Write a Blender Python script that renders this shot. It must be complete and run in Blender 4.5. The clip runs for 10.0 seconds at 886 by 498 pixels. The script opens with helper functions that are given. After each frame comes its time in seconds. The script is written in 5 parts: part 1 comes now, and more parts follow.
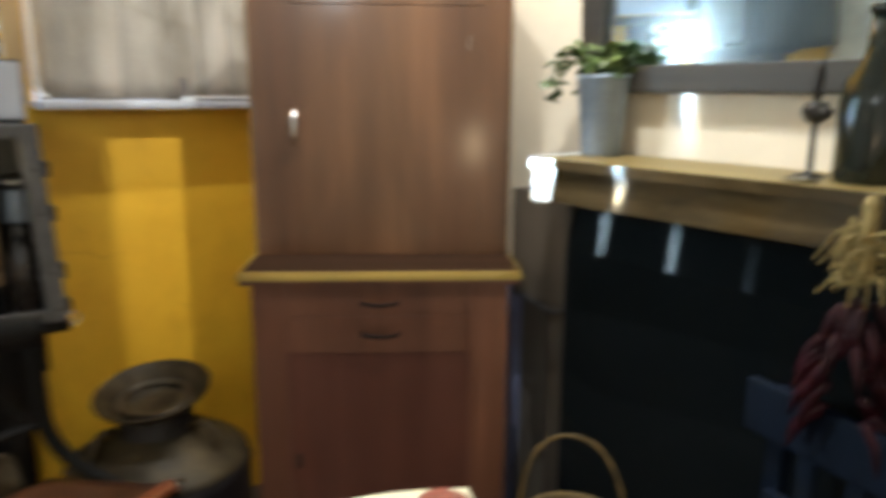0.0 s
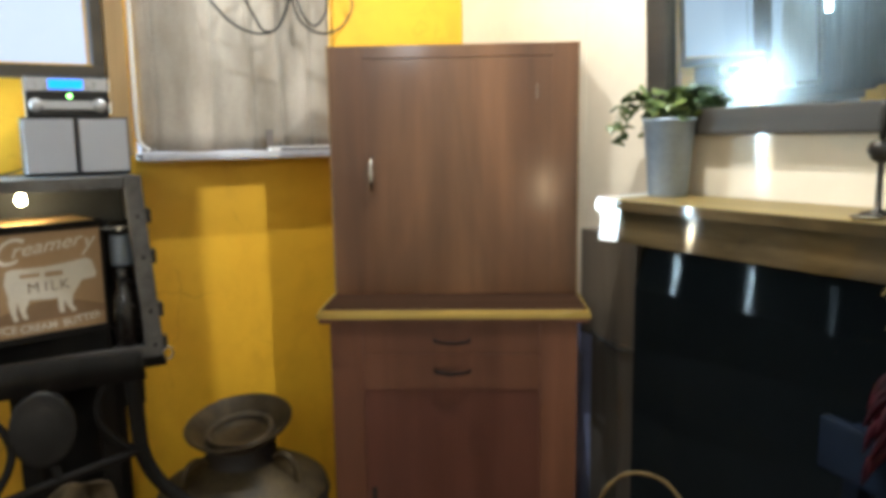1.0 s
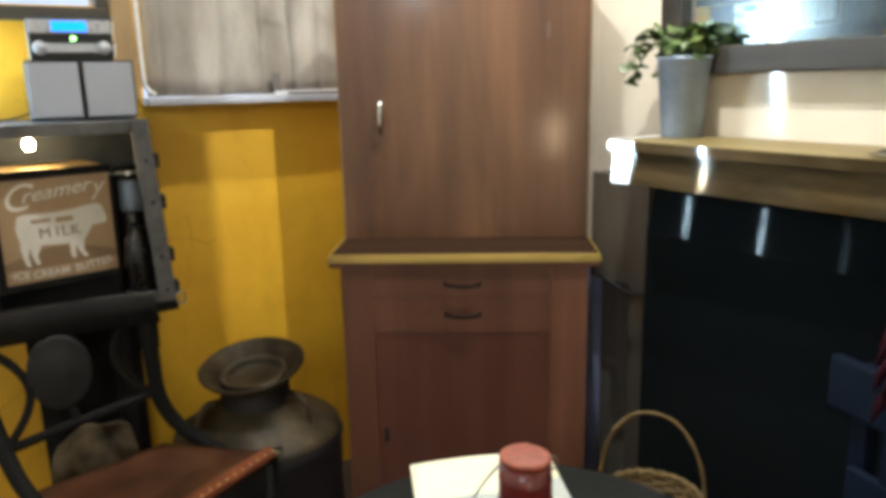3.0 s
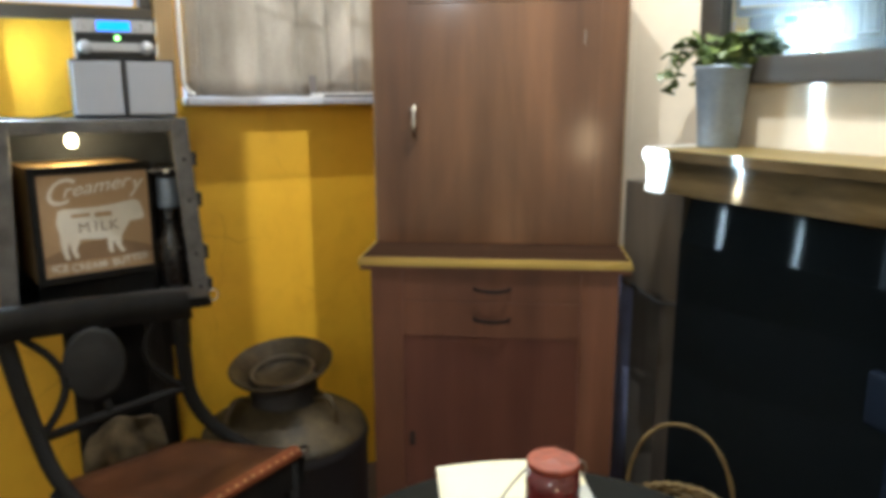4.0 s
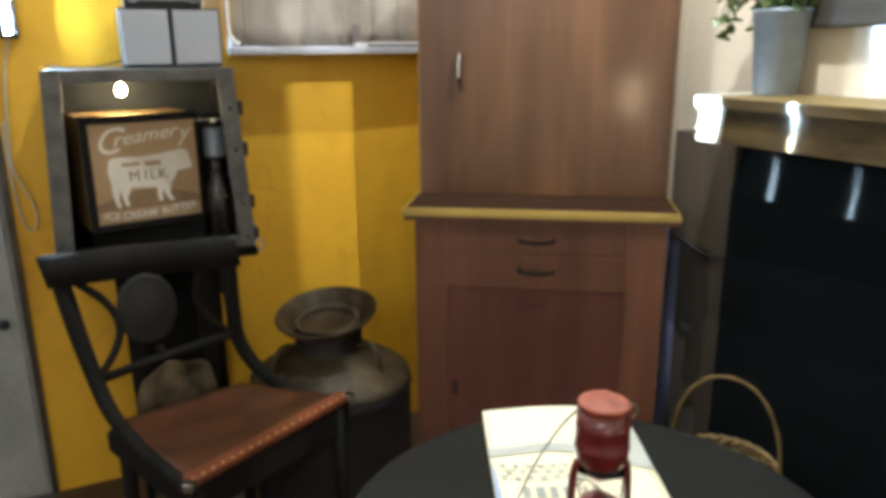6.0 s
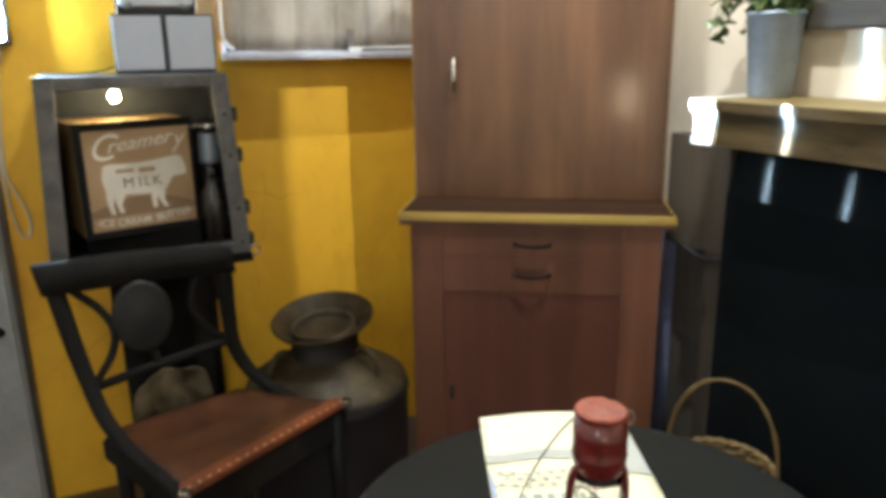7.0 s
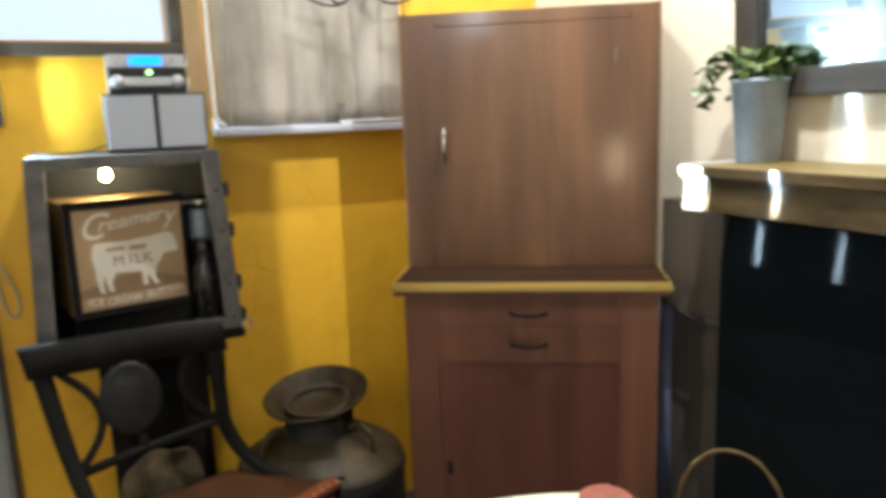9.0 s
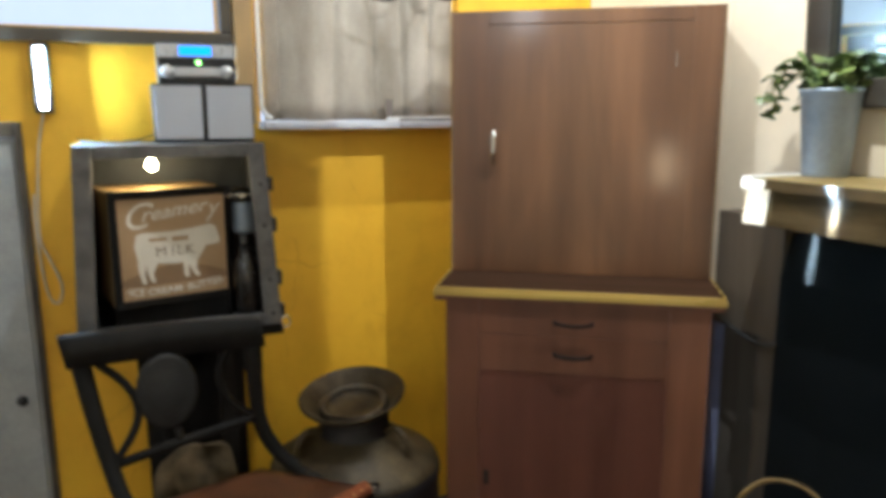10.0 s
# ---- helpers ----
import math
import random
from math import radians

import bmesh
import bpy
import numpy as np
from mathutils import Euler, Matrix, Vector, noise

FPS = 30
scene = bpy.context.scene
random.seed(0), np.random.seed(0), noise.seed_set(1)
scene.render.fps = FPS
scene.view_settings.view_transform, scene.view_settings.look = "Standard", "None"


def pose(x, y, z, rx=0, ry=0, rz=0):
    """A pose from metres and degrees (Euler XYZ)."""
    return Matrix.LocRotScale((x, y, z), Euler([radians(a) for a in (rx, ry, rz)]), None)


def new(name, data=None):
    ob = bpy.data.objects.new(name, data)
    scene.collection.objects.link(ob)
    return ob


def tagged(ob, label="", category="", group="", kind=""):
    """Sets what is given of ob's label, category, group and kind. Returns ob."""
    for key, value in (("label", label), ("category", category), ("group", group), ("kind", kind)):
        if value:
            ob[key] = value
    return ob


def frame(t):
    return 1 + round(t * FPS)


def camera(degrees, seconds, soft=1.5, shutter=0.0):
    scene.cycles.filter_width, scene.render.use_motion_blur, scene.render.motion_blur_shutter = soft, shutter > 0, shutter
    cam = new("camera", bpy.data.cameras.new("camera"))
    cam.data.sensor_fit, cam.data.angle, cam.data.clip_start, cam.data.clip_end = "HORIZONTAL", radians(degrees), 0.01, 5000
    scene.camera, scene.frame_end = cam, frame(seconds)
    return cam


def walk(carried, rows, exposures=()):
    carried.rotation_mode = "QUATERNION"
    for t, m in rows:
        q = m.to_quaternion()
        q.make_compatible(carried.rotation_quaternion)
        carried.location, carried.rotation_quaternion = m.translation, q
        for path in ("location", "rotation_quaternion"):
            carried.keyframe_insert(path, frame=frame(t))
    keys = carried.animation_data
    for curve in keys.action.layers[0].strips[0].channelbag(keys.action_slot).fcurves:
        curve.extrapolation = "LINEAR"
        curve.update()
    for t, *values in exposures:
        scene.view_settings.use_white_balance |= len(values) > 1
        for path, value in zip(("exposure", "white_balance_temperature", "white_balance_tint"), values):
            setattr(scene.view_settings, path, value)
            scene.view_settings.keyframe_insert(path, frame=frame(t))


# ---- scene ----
# ---- camera ----
PATH = [
    (0.0, 0.072, -1.766, 1.333, -2.6, -12.044, -0.359),
    (0.1, 0.081, -1.784, 1.334, -0.462, -12.148, 0.645),
    (0.2, 0.085, -1.791, 1.337, 0.114, -11.876, 1.125),
    (0.4, 0.09, -1.809, 1.34, 0.689, -11.334, 1.746),
    (0.5, 0.093, -1.819, 1.34, 0.195, -10.459, 2.796),
    (0.7, 0.086, -1.827, 1.338, 1.02, -8.22, 2.039),
    (1.0, 0.074, -1.836, 1.341, 2.87, -8.731, 0.885),
    (1.3, 0.072, -1.836, 1.333, 3.236, -9.269, 1.114),
    (1.5, 0.079, -1.841, 1.334, 3.155, -9.883, 1.396),
    (1.7, 0.071, -1.832, 1.327, 2.662, -10.402, 1.415),
    (2.0, 0.077, -1.837, 1.327, 2.698, -12.452, 1.704),
    (2.5, 0.071, -1.832, 1.327, 3.091, -12.756, 1.582),
    (2.7, 0.071, -1.832, 1.326, 3.14, -12.72, 1.5),
    (3.8, 0.058, -1.828, 1.325, 5.241, -12.569, 0.111),
    (4.0, 0.064, -1.835, 1.319, 5.982, -12.092, 0.222),
    (4.5, 0.057, -1.837, 1.316, 7.567, -13.352, 0.568),
    (5.0, 0.054, -1.836, 1.301, 8.497, -14.628, 0.458),
    (5.5, 0.049, -1.835, 1.304, 8.724, -14.795, 0.363),
    (5.7, 0.049, -1.836, 1.298, 8.919, -15.359, 0.356),
    (6.8, 0.05, -1.831, 1.303, 9.2, -15.2, 0.7),
    (7.0, 0.05, -1.83, 1.304, 8.641, -15.194, 0.828),
    (7.5, 0.053, -1.824, 1.302, 7.822, -15.154, 1.3),
    (8.0, 0.048, -1.817, 1.304, 7.401, -15.036, 0.984),
    (8.2, 0.045, -1.817, 1.306, 7.675, -14.335, 1.461),
    (8.5, 0.047, -1.821, 1.316, 8.717, -12.359, 1.752),
    (8.7, 0.047, -1.812, 1.318, 8.625, -10.89, 2.046),
    (9.0, 0.048, -1.809, 1.323, 7.891, -10.407, 2.07),
    (9.2, 0.041, -1.788, 1.321, 6.299, -10.618, 1.859),
    (9.5, 0.034, -1.786, 1.323, 8.46, -10.002, 0.66),
    (9.7, 0.024, -1.778, 1.32, 9.924, -10.381, -0.849),
    (10.0, 0.02, -1.762, 1.328, 11.134, -10.506, 0.216),
]
cam = camera(62.38, 10.0, soft=4.5, shutter=0.8)
walk(cam, [(t, pose(x, y, z, 90 + p, r, h)) for t, x, y, z, h, p, r in PATH],
     exposures=((0.0, 0.62, 5600, 5), (1.0, 0.70, 5580, 5), (2.7, 0.76, 5540, 5), (4.0, 0.75, 5500, 5), (6.8, 0.83, 5440, 5), (8.2, 0.83, 5480, 5), (8.7, 0.89, 5500, 5), (9.2, 0.89, 5500, 5), (9.7, 0.78, 5460, 5), (10.0, 0.74, 5440, 5)))

# ---- room frames: the corner, the yellow wall and the mantel wall ----
TURN = math.radians(33.757)
CORNER = Vector((0.0125, 0.8853, 0.0))
# yellow wall: x to the right along it, y into it; mantel wall likewise
YELLOW = Matrix.Translation(CORNER) @ Matrix.Rotation(TURN, 4, "Z")
MANTEL = Matrix.Translation(CORNER) @ Matrix.Rotation(TURN - math.pi / 2, 4, "Z")
CEIL = 2.95

# ---- world and lights ----
world = bpy.data.worlds.new("sky")
scene.world = world
world.use_nodes = True
sky = world.node_tree.nodes.new("ShaderNodeTexSky")
sky.sky_type, sky.sun_disc = "NISHITA", False
sky.sun_elevation, sky.sun_rotation = radians(28), radians(320)
back = world.node_tree.nodes["Background"]
back.inputs["Strength"].default_value = 0.1
world.node_tree.links.new(sky.outputs[0], back.inputs[0])

LAMP_RIGHT = Vector((0.26, -0.43, 2.27))
LAMP_LEFT = Vector((-0.366, -0.215, 2.747))


def lamp(name, kind, m, energy, colour, size=0.02, size_y=0.0):
    data = bpy.data.lights.new(name, kind)
    data.energy, data.color = energy, colour
    if kind == "AREA":
        data.shape, data.size, data.size_y = "RECTANGLE", size, size_y
    else:
        data.shadow_soft_size = size
    ob = new(name, data)
    ob.matrix_world = m
    return ob


lamp("pendant_light_right", "POINT", Matrix.Translation(LAMP_RIGHT), 40, (1.0, 0.92, 0.78), 0.003)
lamp("pendant_light_left", "POINT", Matrix.Translation(LAMP_LEFT), 43, (1.0, 0.95, 0.88), 0.012)
# daylight in the yellow wall's curtained opening, then lamps at the unseen back windows
lamp("daylight_curtain_window", "AREA", YELLOW @ pose(-0.83, 0.17, 1.75, 90, 0, 180), 7, (0.86, 0.92, 1.0), 0.5, 0.7)
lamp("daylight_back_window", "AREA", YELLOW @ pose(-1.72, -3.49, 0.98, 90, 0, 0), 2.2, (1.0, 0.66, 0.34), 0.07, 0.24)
# weak fill from the left, added with an unseen window
lamp("side_fill_light", "AREA", YELLOW @ pose(-2.92, -3.49, 2.15, 90, 0, 0), 6, (1.0, 0.97, 0.90), 0.22, 0.38)


# ---- materials ----
def nodes_of(name):
    m = bpy.data.materials.new(name)
    m.use_nodes = True
    n = m.node_tree.nodes
    return m, n, m.node_tree.links, n["Principled BSDF"]


def ramp(n, l, fac, stops):
    r = n.new("ShaderNodeValToRGB")
    while len(r.color_ramp.elements) < len(stops):
        r.color_ramp.elements.new(0.5)
    for e, (p, c) in zip(r.color_ramp.elements, stops):
        e.position, e.color = p, (*c, 1)
    l.new(fac, r.inputs[0])
    return r.outputs[0]


def mixc(n, l, a, b, fac, mode="MIX"):
    x = n.new("ShaderNodeMix")
    x.data_type, x.blend_type = "RGBA", mode
    for sock, val in ((x.inputs[0], fac), (x.inputs[6], a), (x.inputs[7], b)):
        if isinstance(val, (int, float)):
            sock.default_value = val
        elif isinstance(val, tuple):
            sock.default_value = (*val, 1)
        else:
            l.new(val, sock)
    return x.outputs[2]


def coords(n, l, scale=(1, 1, 1)):
    t = n.new("ShaderNodeTexCoord")
    m = n.new("ShaderNodeMapping")
    m.inputs["Scale"].default_value = scale
    l.new(t.outputs["Object"], m.inputs[0])
    return m.outputs[0]


def tex(n, l, vec, scale, detail=4.0, rough=0.55, dist=0.0):
    t = n.new("ShaderNodeTexNoise")
    t.inputs["Scale"].default_value, t.inputs["Detail"].default_value = scale, detail
    t.inputs["Roughness"].default_value, t.inputs["Distortion"].default_value = rough, dist
    l.new(vec, t.inputs["Vector"])
    return t.outputs["Fac"]


def bump(n, l, p, height, strength, distance=0.002):
    b = n.new("ShaderNodeBump")
    b.inputs["Strength"].default_value, b.inputs["Distance"].default_value = strength, distance
    l.new(height, b.inputs["Height"])
    l.new(b.outputs[0], p.inputs["Normal"])


def plain(name, colour, rough=0.6, metal=0.0, var=0.18, scale=9.0, fine=90.0, bumps=0.25, coat=0.0, dirt=None, coat_rough=0.12):
    """A surface of one colour with clouds, grain and fine relief."""
    m, n, l, p = nodes_of(name)
    v = coords(n, l)
    big, small = tex(n, l, v, scale, 5), tex(n, l, v, fine, 3)
    dark = tuple(c * (1 - var) for c in (dirt or colour))
    light = tuple(min(1, c * (1 + var * 0.6)) for c in colour)
    c = ramp(n, l, big, [(0.32, dark), (0.68, light)])
    g = ramp(n, l, small, [(0.3, (1 - var * 0.6,) * 3), (0.7, (1, 1, 1))])
    l.new(mixc(n, l, c, g, 1.0, "MULTIPLY"), p.inputs["Base Color"])
    r = n.new("ShaderNodeMapRange")
    r.inputs["To Min"].default_value, r.inputs["To Max"].default_value = max(0.03, rough - 0.1), min(1, rough + 0.1)
    l.new(small, r.inputs[0])
    l.new(r.outputs[0], p.inputs["Roughness"])
    p.inputs["Metallic"].default_value = metal
    p.inputs["Coat Weight"].default_value = coat
    p.inputs["Coat Roughness"].default_value = coat_rough
    bump(n, l, p, small, bumps)
    return m


def wood(name, dark, light, rough=0.45, along="z", grain=60.0, blotch=3.0, coat=0.0, bumps=0.2, patch=0.5, coat_rough=0.15):
    """Wood with long streaks along one axis, wide blotches, and a shade of its own for every piece."""
    m, n, l, p = nodes_of(name)
    k = {"x": (0.06, 1, 1), "y": (1, 0.06, 1), "z": (1, 1, 0.06)}[along]
    k2 = {"x": (0.25, 1, 1), "y": (1, 0.25, 1), "z": (1, 1, 0.25)}[along]
    fine = tex(n, l, coords(n, l, k), grain, 6, 0.6, 0.4)
    wide = tex(n, l, coords(n, l, k2), blotch, 4, 0.55, 0.6)
    streak = tex(n, l, coords(n, l, k), grain * 0.22, 3, 0.5, 0.3)
    info = n.new("ShaderNodeObjectInfo")
    a = ramp(n, l, streak, [(0.3, dark), (0.7, light)])
    b = ramp(n, l, wide, [(0.3, (1 - patch * 0.55,) * 3), (0.7, (1, 1, 1))])
    c = mixc(n, l, a, b, 1.0, "MULTIPLY")
    d = ramp(n, l, fine, [(0.35, (0.82, 0.80, 0.78)), (0.6, (1, 1, 1))])
    c = mixc(n, l, c, d, 0.8, "MULTIPLY")
    e = ramp(n, l, info.outputs["Random"], [(0.0, (0.86, 0.86, 0.86)), (1.0, (1, 1, 1))])
    l.new(mixc(n, l, c, e, 1.0, "MULTIPLY"), p.inputs["Base Color"])
    r = n.new("ShaderNodeMapRange")
    r.inputs["To Min"].default_value, r.inputs["To Max"].default_value = max(0.05, rough - 0.08), rough + 0.12
    l.new(wide, r.inputs[0])
    l.new(r.outputs[0], p.inputs["Roughness"])
    p.inputs["Coat Weight"].default_value = coat
    p.inputs["Coat Roughness"].default_value = coat_rough
    bump(n, l, p, fine, bumps, 0.0008)
    return m


def streaked(m, rough, spec=0.5):
    """Fine horizontal polishing marks: highlights are drawn out upright."""
    n, l = m.node_tree.nodes, m.node_tree.links
    p = n["Principled BSDF"]
    for name in ("Roughness", "Normal"):
        for k in list(p.inputs[name].links):
            l.remove(k)
    p.inputs["Roughness"].default_value, p.inputs["Anisotropic"].default_value = rough, 1.0
    p.inputs["Specular IOR Level"].default_value = spec
    v = n.new("ShaderNodeCombineXYZ")
    v.inputs[2].default_value = 1.0
    l.new(v.outputs[0], p.inputs["Tangent"])
    return m


def glow(name, colour, strength):
    m, n, l, p = nodes_of(name)
    p.inputs["Base Color"].default_value = (*colour, 1)
    p.inputs["Emission Color"].default_value = (*colour, 1)
    p.inputs["Emission Strength"].default_value = strength
    return m


def glass(name, colour=(1, 1, 1), rough=0.0):
    m, n, l, p = nodes_of(name)
    p.inputs["Base Color"].default_value = (*colour, 1)
    p.inputs["Transmission Weight"].default_value = 1.0
    p.inputs["Roughness"].default_value, p.inputs["IOR"].default_value = rough, 1.45
    return m


def plaster_yellow():
    m, n, l, p = nodes_of("yellow_plaster")
    v = coords(n, l)
    big, mid, small = tex(n, l, v, 2.2, 4), tex(n, l, v, 14, 5), tex(n, l, v, 120, 3)
    c = ramp(n, l, big, [(0.3, (0.76, 0.40, 0.012)), (0.7, (0.87, 0.50, 0.020))])
    g = ramp(n, l, mid, [(0.25, (0.90, 0.87, 0.82)), (0.5, (1, 1, 1))])
    c = mixc(n, l, c, g, 0.8, "MULTIPLY")
    grime = ramp(n, l, tex(n, l, coords(n, l, (1, 1, 0.45)), 5.5, 5, 0.6, 0.5), [(0.30, (0.80, 0.74, 0.66)), (0.48, (1, 1, 1))])
    c = mixc(n, l, c, grime, 0.7, "MULTIPLY")
    k = n.new("ShaderNodeTexVoronoi")
    k.feature = "DISTANCE_TO_EDGE"
    k.inputs["Scale"].default_value = 3.2
    w = n.new("ShaderNodeVectorMath")
    w.operation = "MULTIPLY_ADD"
    nz = n.new("ShaderNodeTexNoise")
    nz.inputs["Scale"].default_value = 9.0
    l.new(v, nz.inputs["Vector"])
    l.new(nz.outputs["Color"], w.inputs[0])
    w.inputs[1].default_value = (0.12, 0.12, 0.12)
    l.new(v, w.inputs[2])
    l.new(w.outputs[0], k.inputs["Vector"])
    crack = ramp(n, l, k.outputs[0], [(0.0, (0.80, 0.74, 0.66)), (0.010, (1, 1, 1))])
    some = ramp(n, l, tex(n, l, v, 3.5, 2), [(0.50, (0, 0, 0)), (0.60, (1, 1, 1))])
    c = mixc(n, l, c, mixc(n, l, (1, 1, 1), crack, some), 1.0, "MULTIPLY")
    l.new(c, p.inputs["Base Color"])
    p.inputs["Roughness"].default_value = 0.55
    h = n.new("ShaderNodeMath")
    h.operation = "MULTIPLY_ADD"
    h.inputs[1].default_value = 0.25
    l.new(small, h.inputs[0])
    l.new(mid, h.inputs[2])
    bump(n, l, p, h.outputs[0], 0.5, 0.006)
    return m


M_YELLOW = plaster_yellow()
M_CREAM = streaked(plain("cream_gloss_panel", (0.76, 0.67, 0.53), 0.4, 0, 0.07, 2.5, 30, 0.0), 0.105, 0.36)
M_PLASTER = plain("white_plaster", (0.70, 0.66, 0.58), 0.8)
M_CEIL = plain("ceiling_paint", (0.75, 0.72, 0.66), 0.85)
M_FLOOR = wood("floor_board", (0.05, 0.032, 0.022), (0.12, 0.075, 0.048), 0.5, "x", 50, 2)
M_CAB = wood("walnut_veneer", (0.128, 0.053, 0.022), (0.254, 0.120, 0.051), 0.36, "z", 34, 4, 0.36, 0.06, 1.1, 0.13)
M_CABLOW = wood("mahogany_veneer", (0.118, 0.043, 0.021), (0.205, 0.083, 0.044), 0.42, "z", 26, 6, 0.1, 0.06, 0.45)
M_CABDOOR = wood("dark_mahogany_veneer", (0.098, 0.030, 0.017), (0.172, 0.061, 0.037), 0.42, "z", 26, 6, 0.1, 0.06, 0.5)
M_COUNTER = wood("dark_counter", (0.030, 0.013, 0.006), (0.055, 0.025, 0.012), 0.9, "x", 50, 4)
M_COUNTER.node_tree.nodes["Principled BSDF"].inputs["Specular IOR Level"].default_value = 0.12
M_EDGE = wood("pale_edge_moulding", (0.42, 0.275, 0.055), (0.62, 0.44, 0.11), 0.28, "x", 60, 5, 0.3)
M_CABEDGE = wood("lighter_edge_veneer", (0.24, 0.14, 0.062), (0.34, 0.215, 0.10), 0.4, "z", 40, 5)
M_PINE = wood("knotty_pine", (0.36, 0.22, 0.09), (0.52, 0.35, 0.16), 0.5, "z", 40, 5)
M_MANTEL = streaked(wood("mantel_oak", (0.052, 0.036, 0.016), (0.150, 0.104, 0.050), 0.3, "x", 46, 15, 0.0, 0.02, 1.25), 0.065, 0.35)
# brighter, yellower copy of the oak: lamplight on the top, painted in
M_MANTELLIT = wood("mantel_top_lit", (0.22, 0.155, 0.045), (0.40, 0.295, 0.10), 0.45, "x", 30, 6, 0.0, 0.05, 0.7)
M_JAMB = wood("grey_jamb", (0.055, 0.043, 0.033), (0.105, 0.084, 0.062), 0.5, "z", 45, 4)
# white colour for the floodlight's reflection on the mantel end
M_ENDSHINE = streaked(plain("white_end_shine", (0.78, 0.76, 0.70), 0.3, 0, 0.05, 8, 60, 0.0), 0.12, 1.0)
M_BLACK = streaked(plain("black_gloss_paint", (0.0082, 0.0098, 0.0110), 0.25, 0, 0.12, 5, 60, 0.0), 0.075, 0.007)
M_DARKWOOD = wood("ebonised_wood", (0.008, 0.0075, 0.007), (0.018, 0.015, 0.013), 0.68, "z", 50, 5, 0.0)
M_DARKWOOD.node_tree.nodes["Principled BSDF"].inputs["Specular IOR Level"].default_value = 0.16
M_FRAME = wood("dark_frame_wood", (0.045, 0.036, 0.026), (0.10, 0.08, 0.055), 0.4, "x", 45, 5)
M_MIRRORFRAME = wood("mirror_frame_wood", (0.022, 0.019, 0.015), (0.055, 0.046, 0.034), 0.45, "x", 45, 5)
# the blue is bluish light on the board, put into its colour
M_BLUELIT = plain("blue_lit_board", (0.33, 0.37, 0.62), 0.5)
M_MIRROR = nodes_of("mirror_glass")[0]
_p = M_MIRROR.node_tree.nodes["Principled BSDF"]
_p.inputs["Metallic"].default_value, _p.inputs["Roughness"].default_value = 1.0, 0.015
_p.inputs["Base Color"].default_value = (0.56, 0.64, 0.64, 1)
_n, _l = M_MIRROR.node_tree.nodes, M_MIRROR.node_tree.links
_h = _n.new("ShaderNodeBsdfGlossy")
_h.inputs["Roughness"].default_value = 0.20
_h.inputs["Color"].default_value = (0.85, 0.93, 0.95, 1)
_x = _n.new("ShaderNodeMixShader")
_x.inputs[0].default_value = 0.08
_l.new(_p.outputs[0], _x.inputs[1])
_l.new(_h.outputs[0], _x.inputs[2])
_l.new(_x.outputs[0], _n["Material Output"].inputs[0])
M_WHITEPAINT = plain("white_gloss_paint", (0.80, 0.80, 0.80), 0.3, 0, 0.08)
M_DOORPAINT = plain("grey_white_door_paint", (0.40, 0.405, 0.40), 0.5, 0, 0.25, 5)
M_GLASS = glass("clear_glass")
M_TRUNK = plain("black_fibre_board", (0.026, 0.028, 0.032), 0.5, 0, 0.4, 12, 140, 0.4)
M_TRUNKEDGE = plain("grey_metal_edge", (0.125, 0.115, 0.108), 0.55, 0.2, 0.35, 25, 160, 0.4)
M_IRON = plain("dark_iron", (0.05, 0.046, 0.042), 0.42, 0.8, 0.4, 20)
M_BLACKIRON = plain("black_iron", (0.010, 0.007, 0.006), 0.7, 0.0, 0.3, 20)
M_BLACKIRON.node_tree.nodes["Principled BSDF"].inputs["Specular IOR Level"].default_value = 0.12
M_STEEL = plain("bright_steel", (0.62, 0.60, 0.56), 0.2, 1.0, 0.1)
M_SPEAKER = plain("grey_speaker_cloth", (0.40, 0.405, 0.44), 0.8, 0, 0.06, 5, 400, 0.4)
M_BLACKPLASTIC = plain("black_plastic", (0.014, 0.015, 0.018), 0.35, 0, 0.2)
M_SILVER = plain("silver_plastic", (0.52, 0.53, 0.56), 0.3, 0.5, 0.08)
M_LCD = glow("blue_display", (0.02, 0.20, 0.95), 1.6)
M_LED = glow("green_led", (0.4, 1.0, 0.2), 4.0)
M_BULB = glow("warm_bulb", (1.0, 0.82, 0.45), 40.0)
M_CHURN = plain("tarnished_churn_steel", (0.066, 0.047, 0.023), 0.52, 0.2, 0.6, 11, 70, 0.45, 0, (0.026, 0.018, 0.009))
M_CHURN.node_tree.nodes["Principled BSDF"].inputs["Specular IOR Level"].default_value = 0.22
M_LEATHER = plain("brown_leather", (0.088, 0.031, 0.010), 0.45, 0, 0.30, 9, 130, 0.5, 0.1, (0.056, 0.020, 0.007))
M_LEATHERTRIM = plain("orange_leather_trim", (0.17, 0.047, 0.016), 0.42, 0, 0.3, 20, 130, 0.4)
M_BRASS = plain("brass_nail", (0.62, 0.45, 0.24), 0.38, 1.0, 0.15)
M_TABLE = plain("black_table_top", (0.0052, 0.0056, 0.0045), 0.62, 0, 0.3, 6, 160, 0.2)
M_TABLE.node_tree.nodes["Principled BSDF"].inputs["Specular IOR Level"].default_value = 0.12
M_PAPER = plain("white_paper", (0.80, 0.745, 0.52), 0.65, 0, 0.03, 5, 200, 0.05)
M_INKGREY = plain("grey_print", (0.43, 0.44, 0.40), 0.65, 0, 0.05)
M_INKDARK = plain("dark_print", (0.33, 0.34, 0.30), 0.65, 0, 0.05)
M_INKBLUE = plain("blue_print", (0.30, 0.38, 0.58), 0.65, 0, 0.05)
M_RED = plain("red_enamel", (0.28, 0.028, 0.022), 0.38, 0, 0.3, 25, 120, 0.25, 0.15)
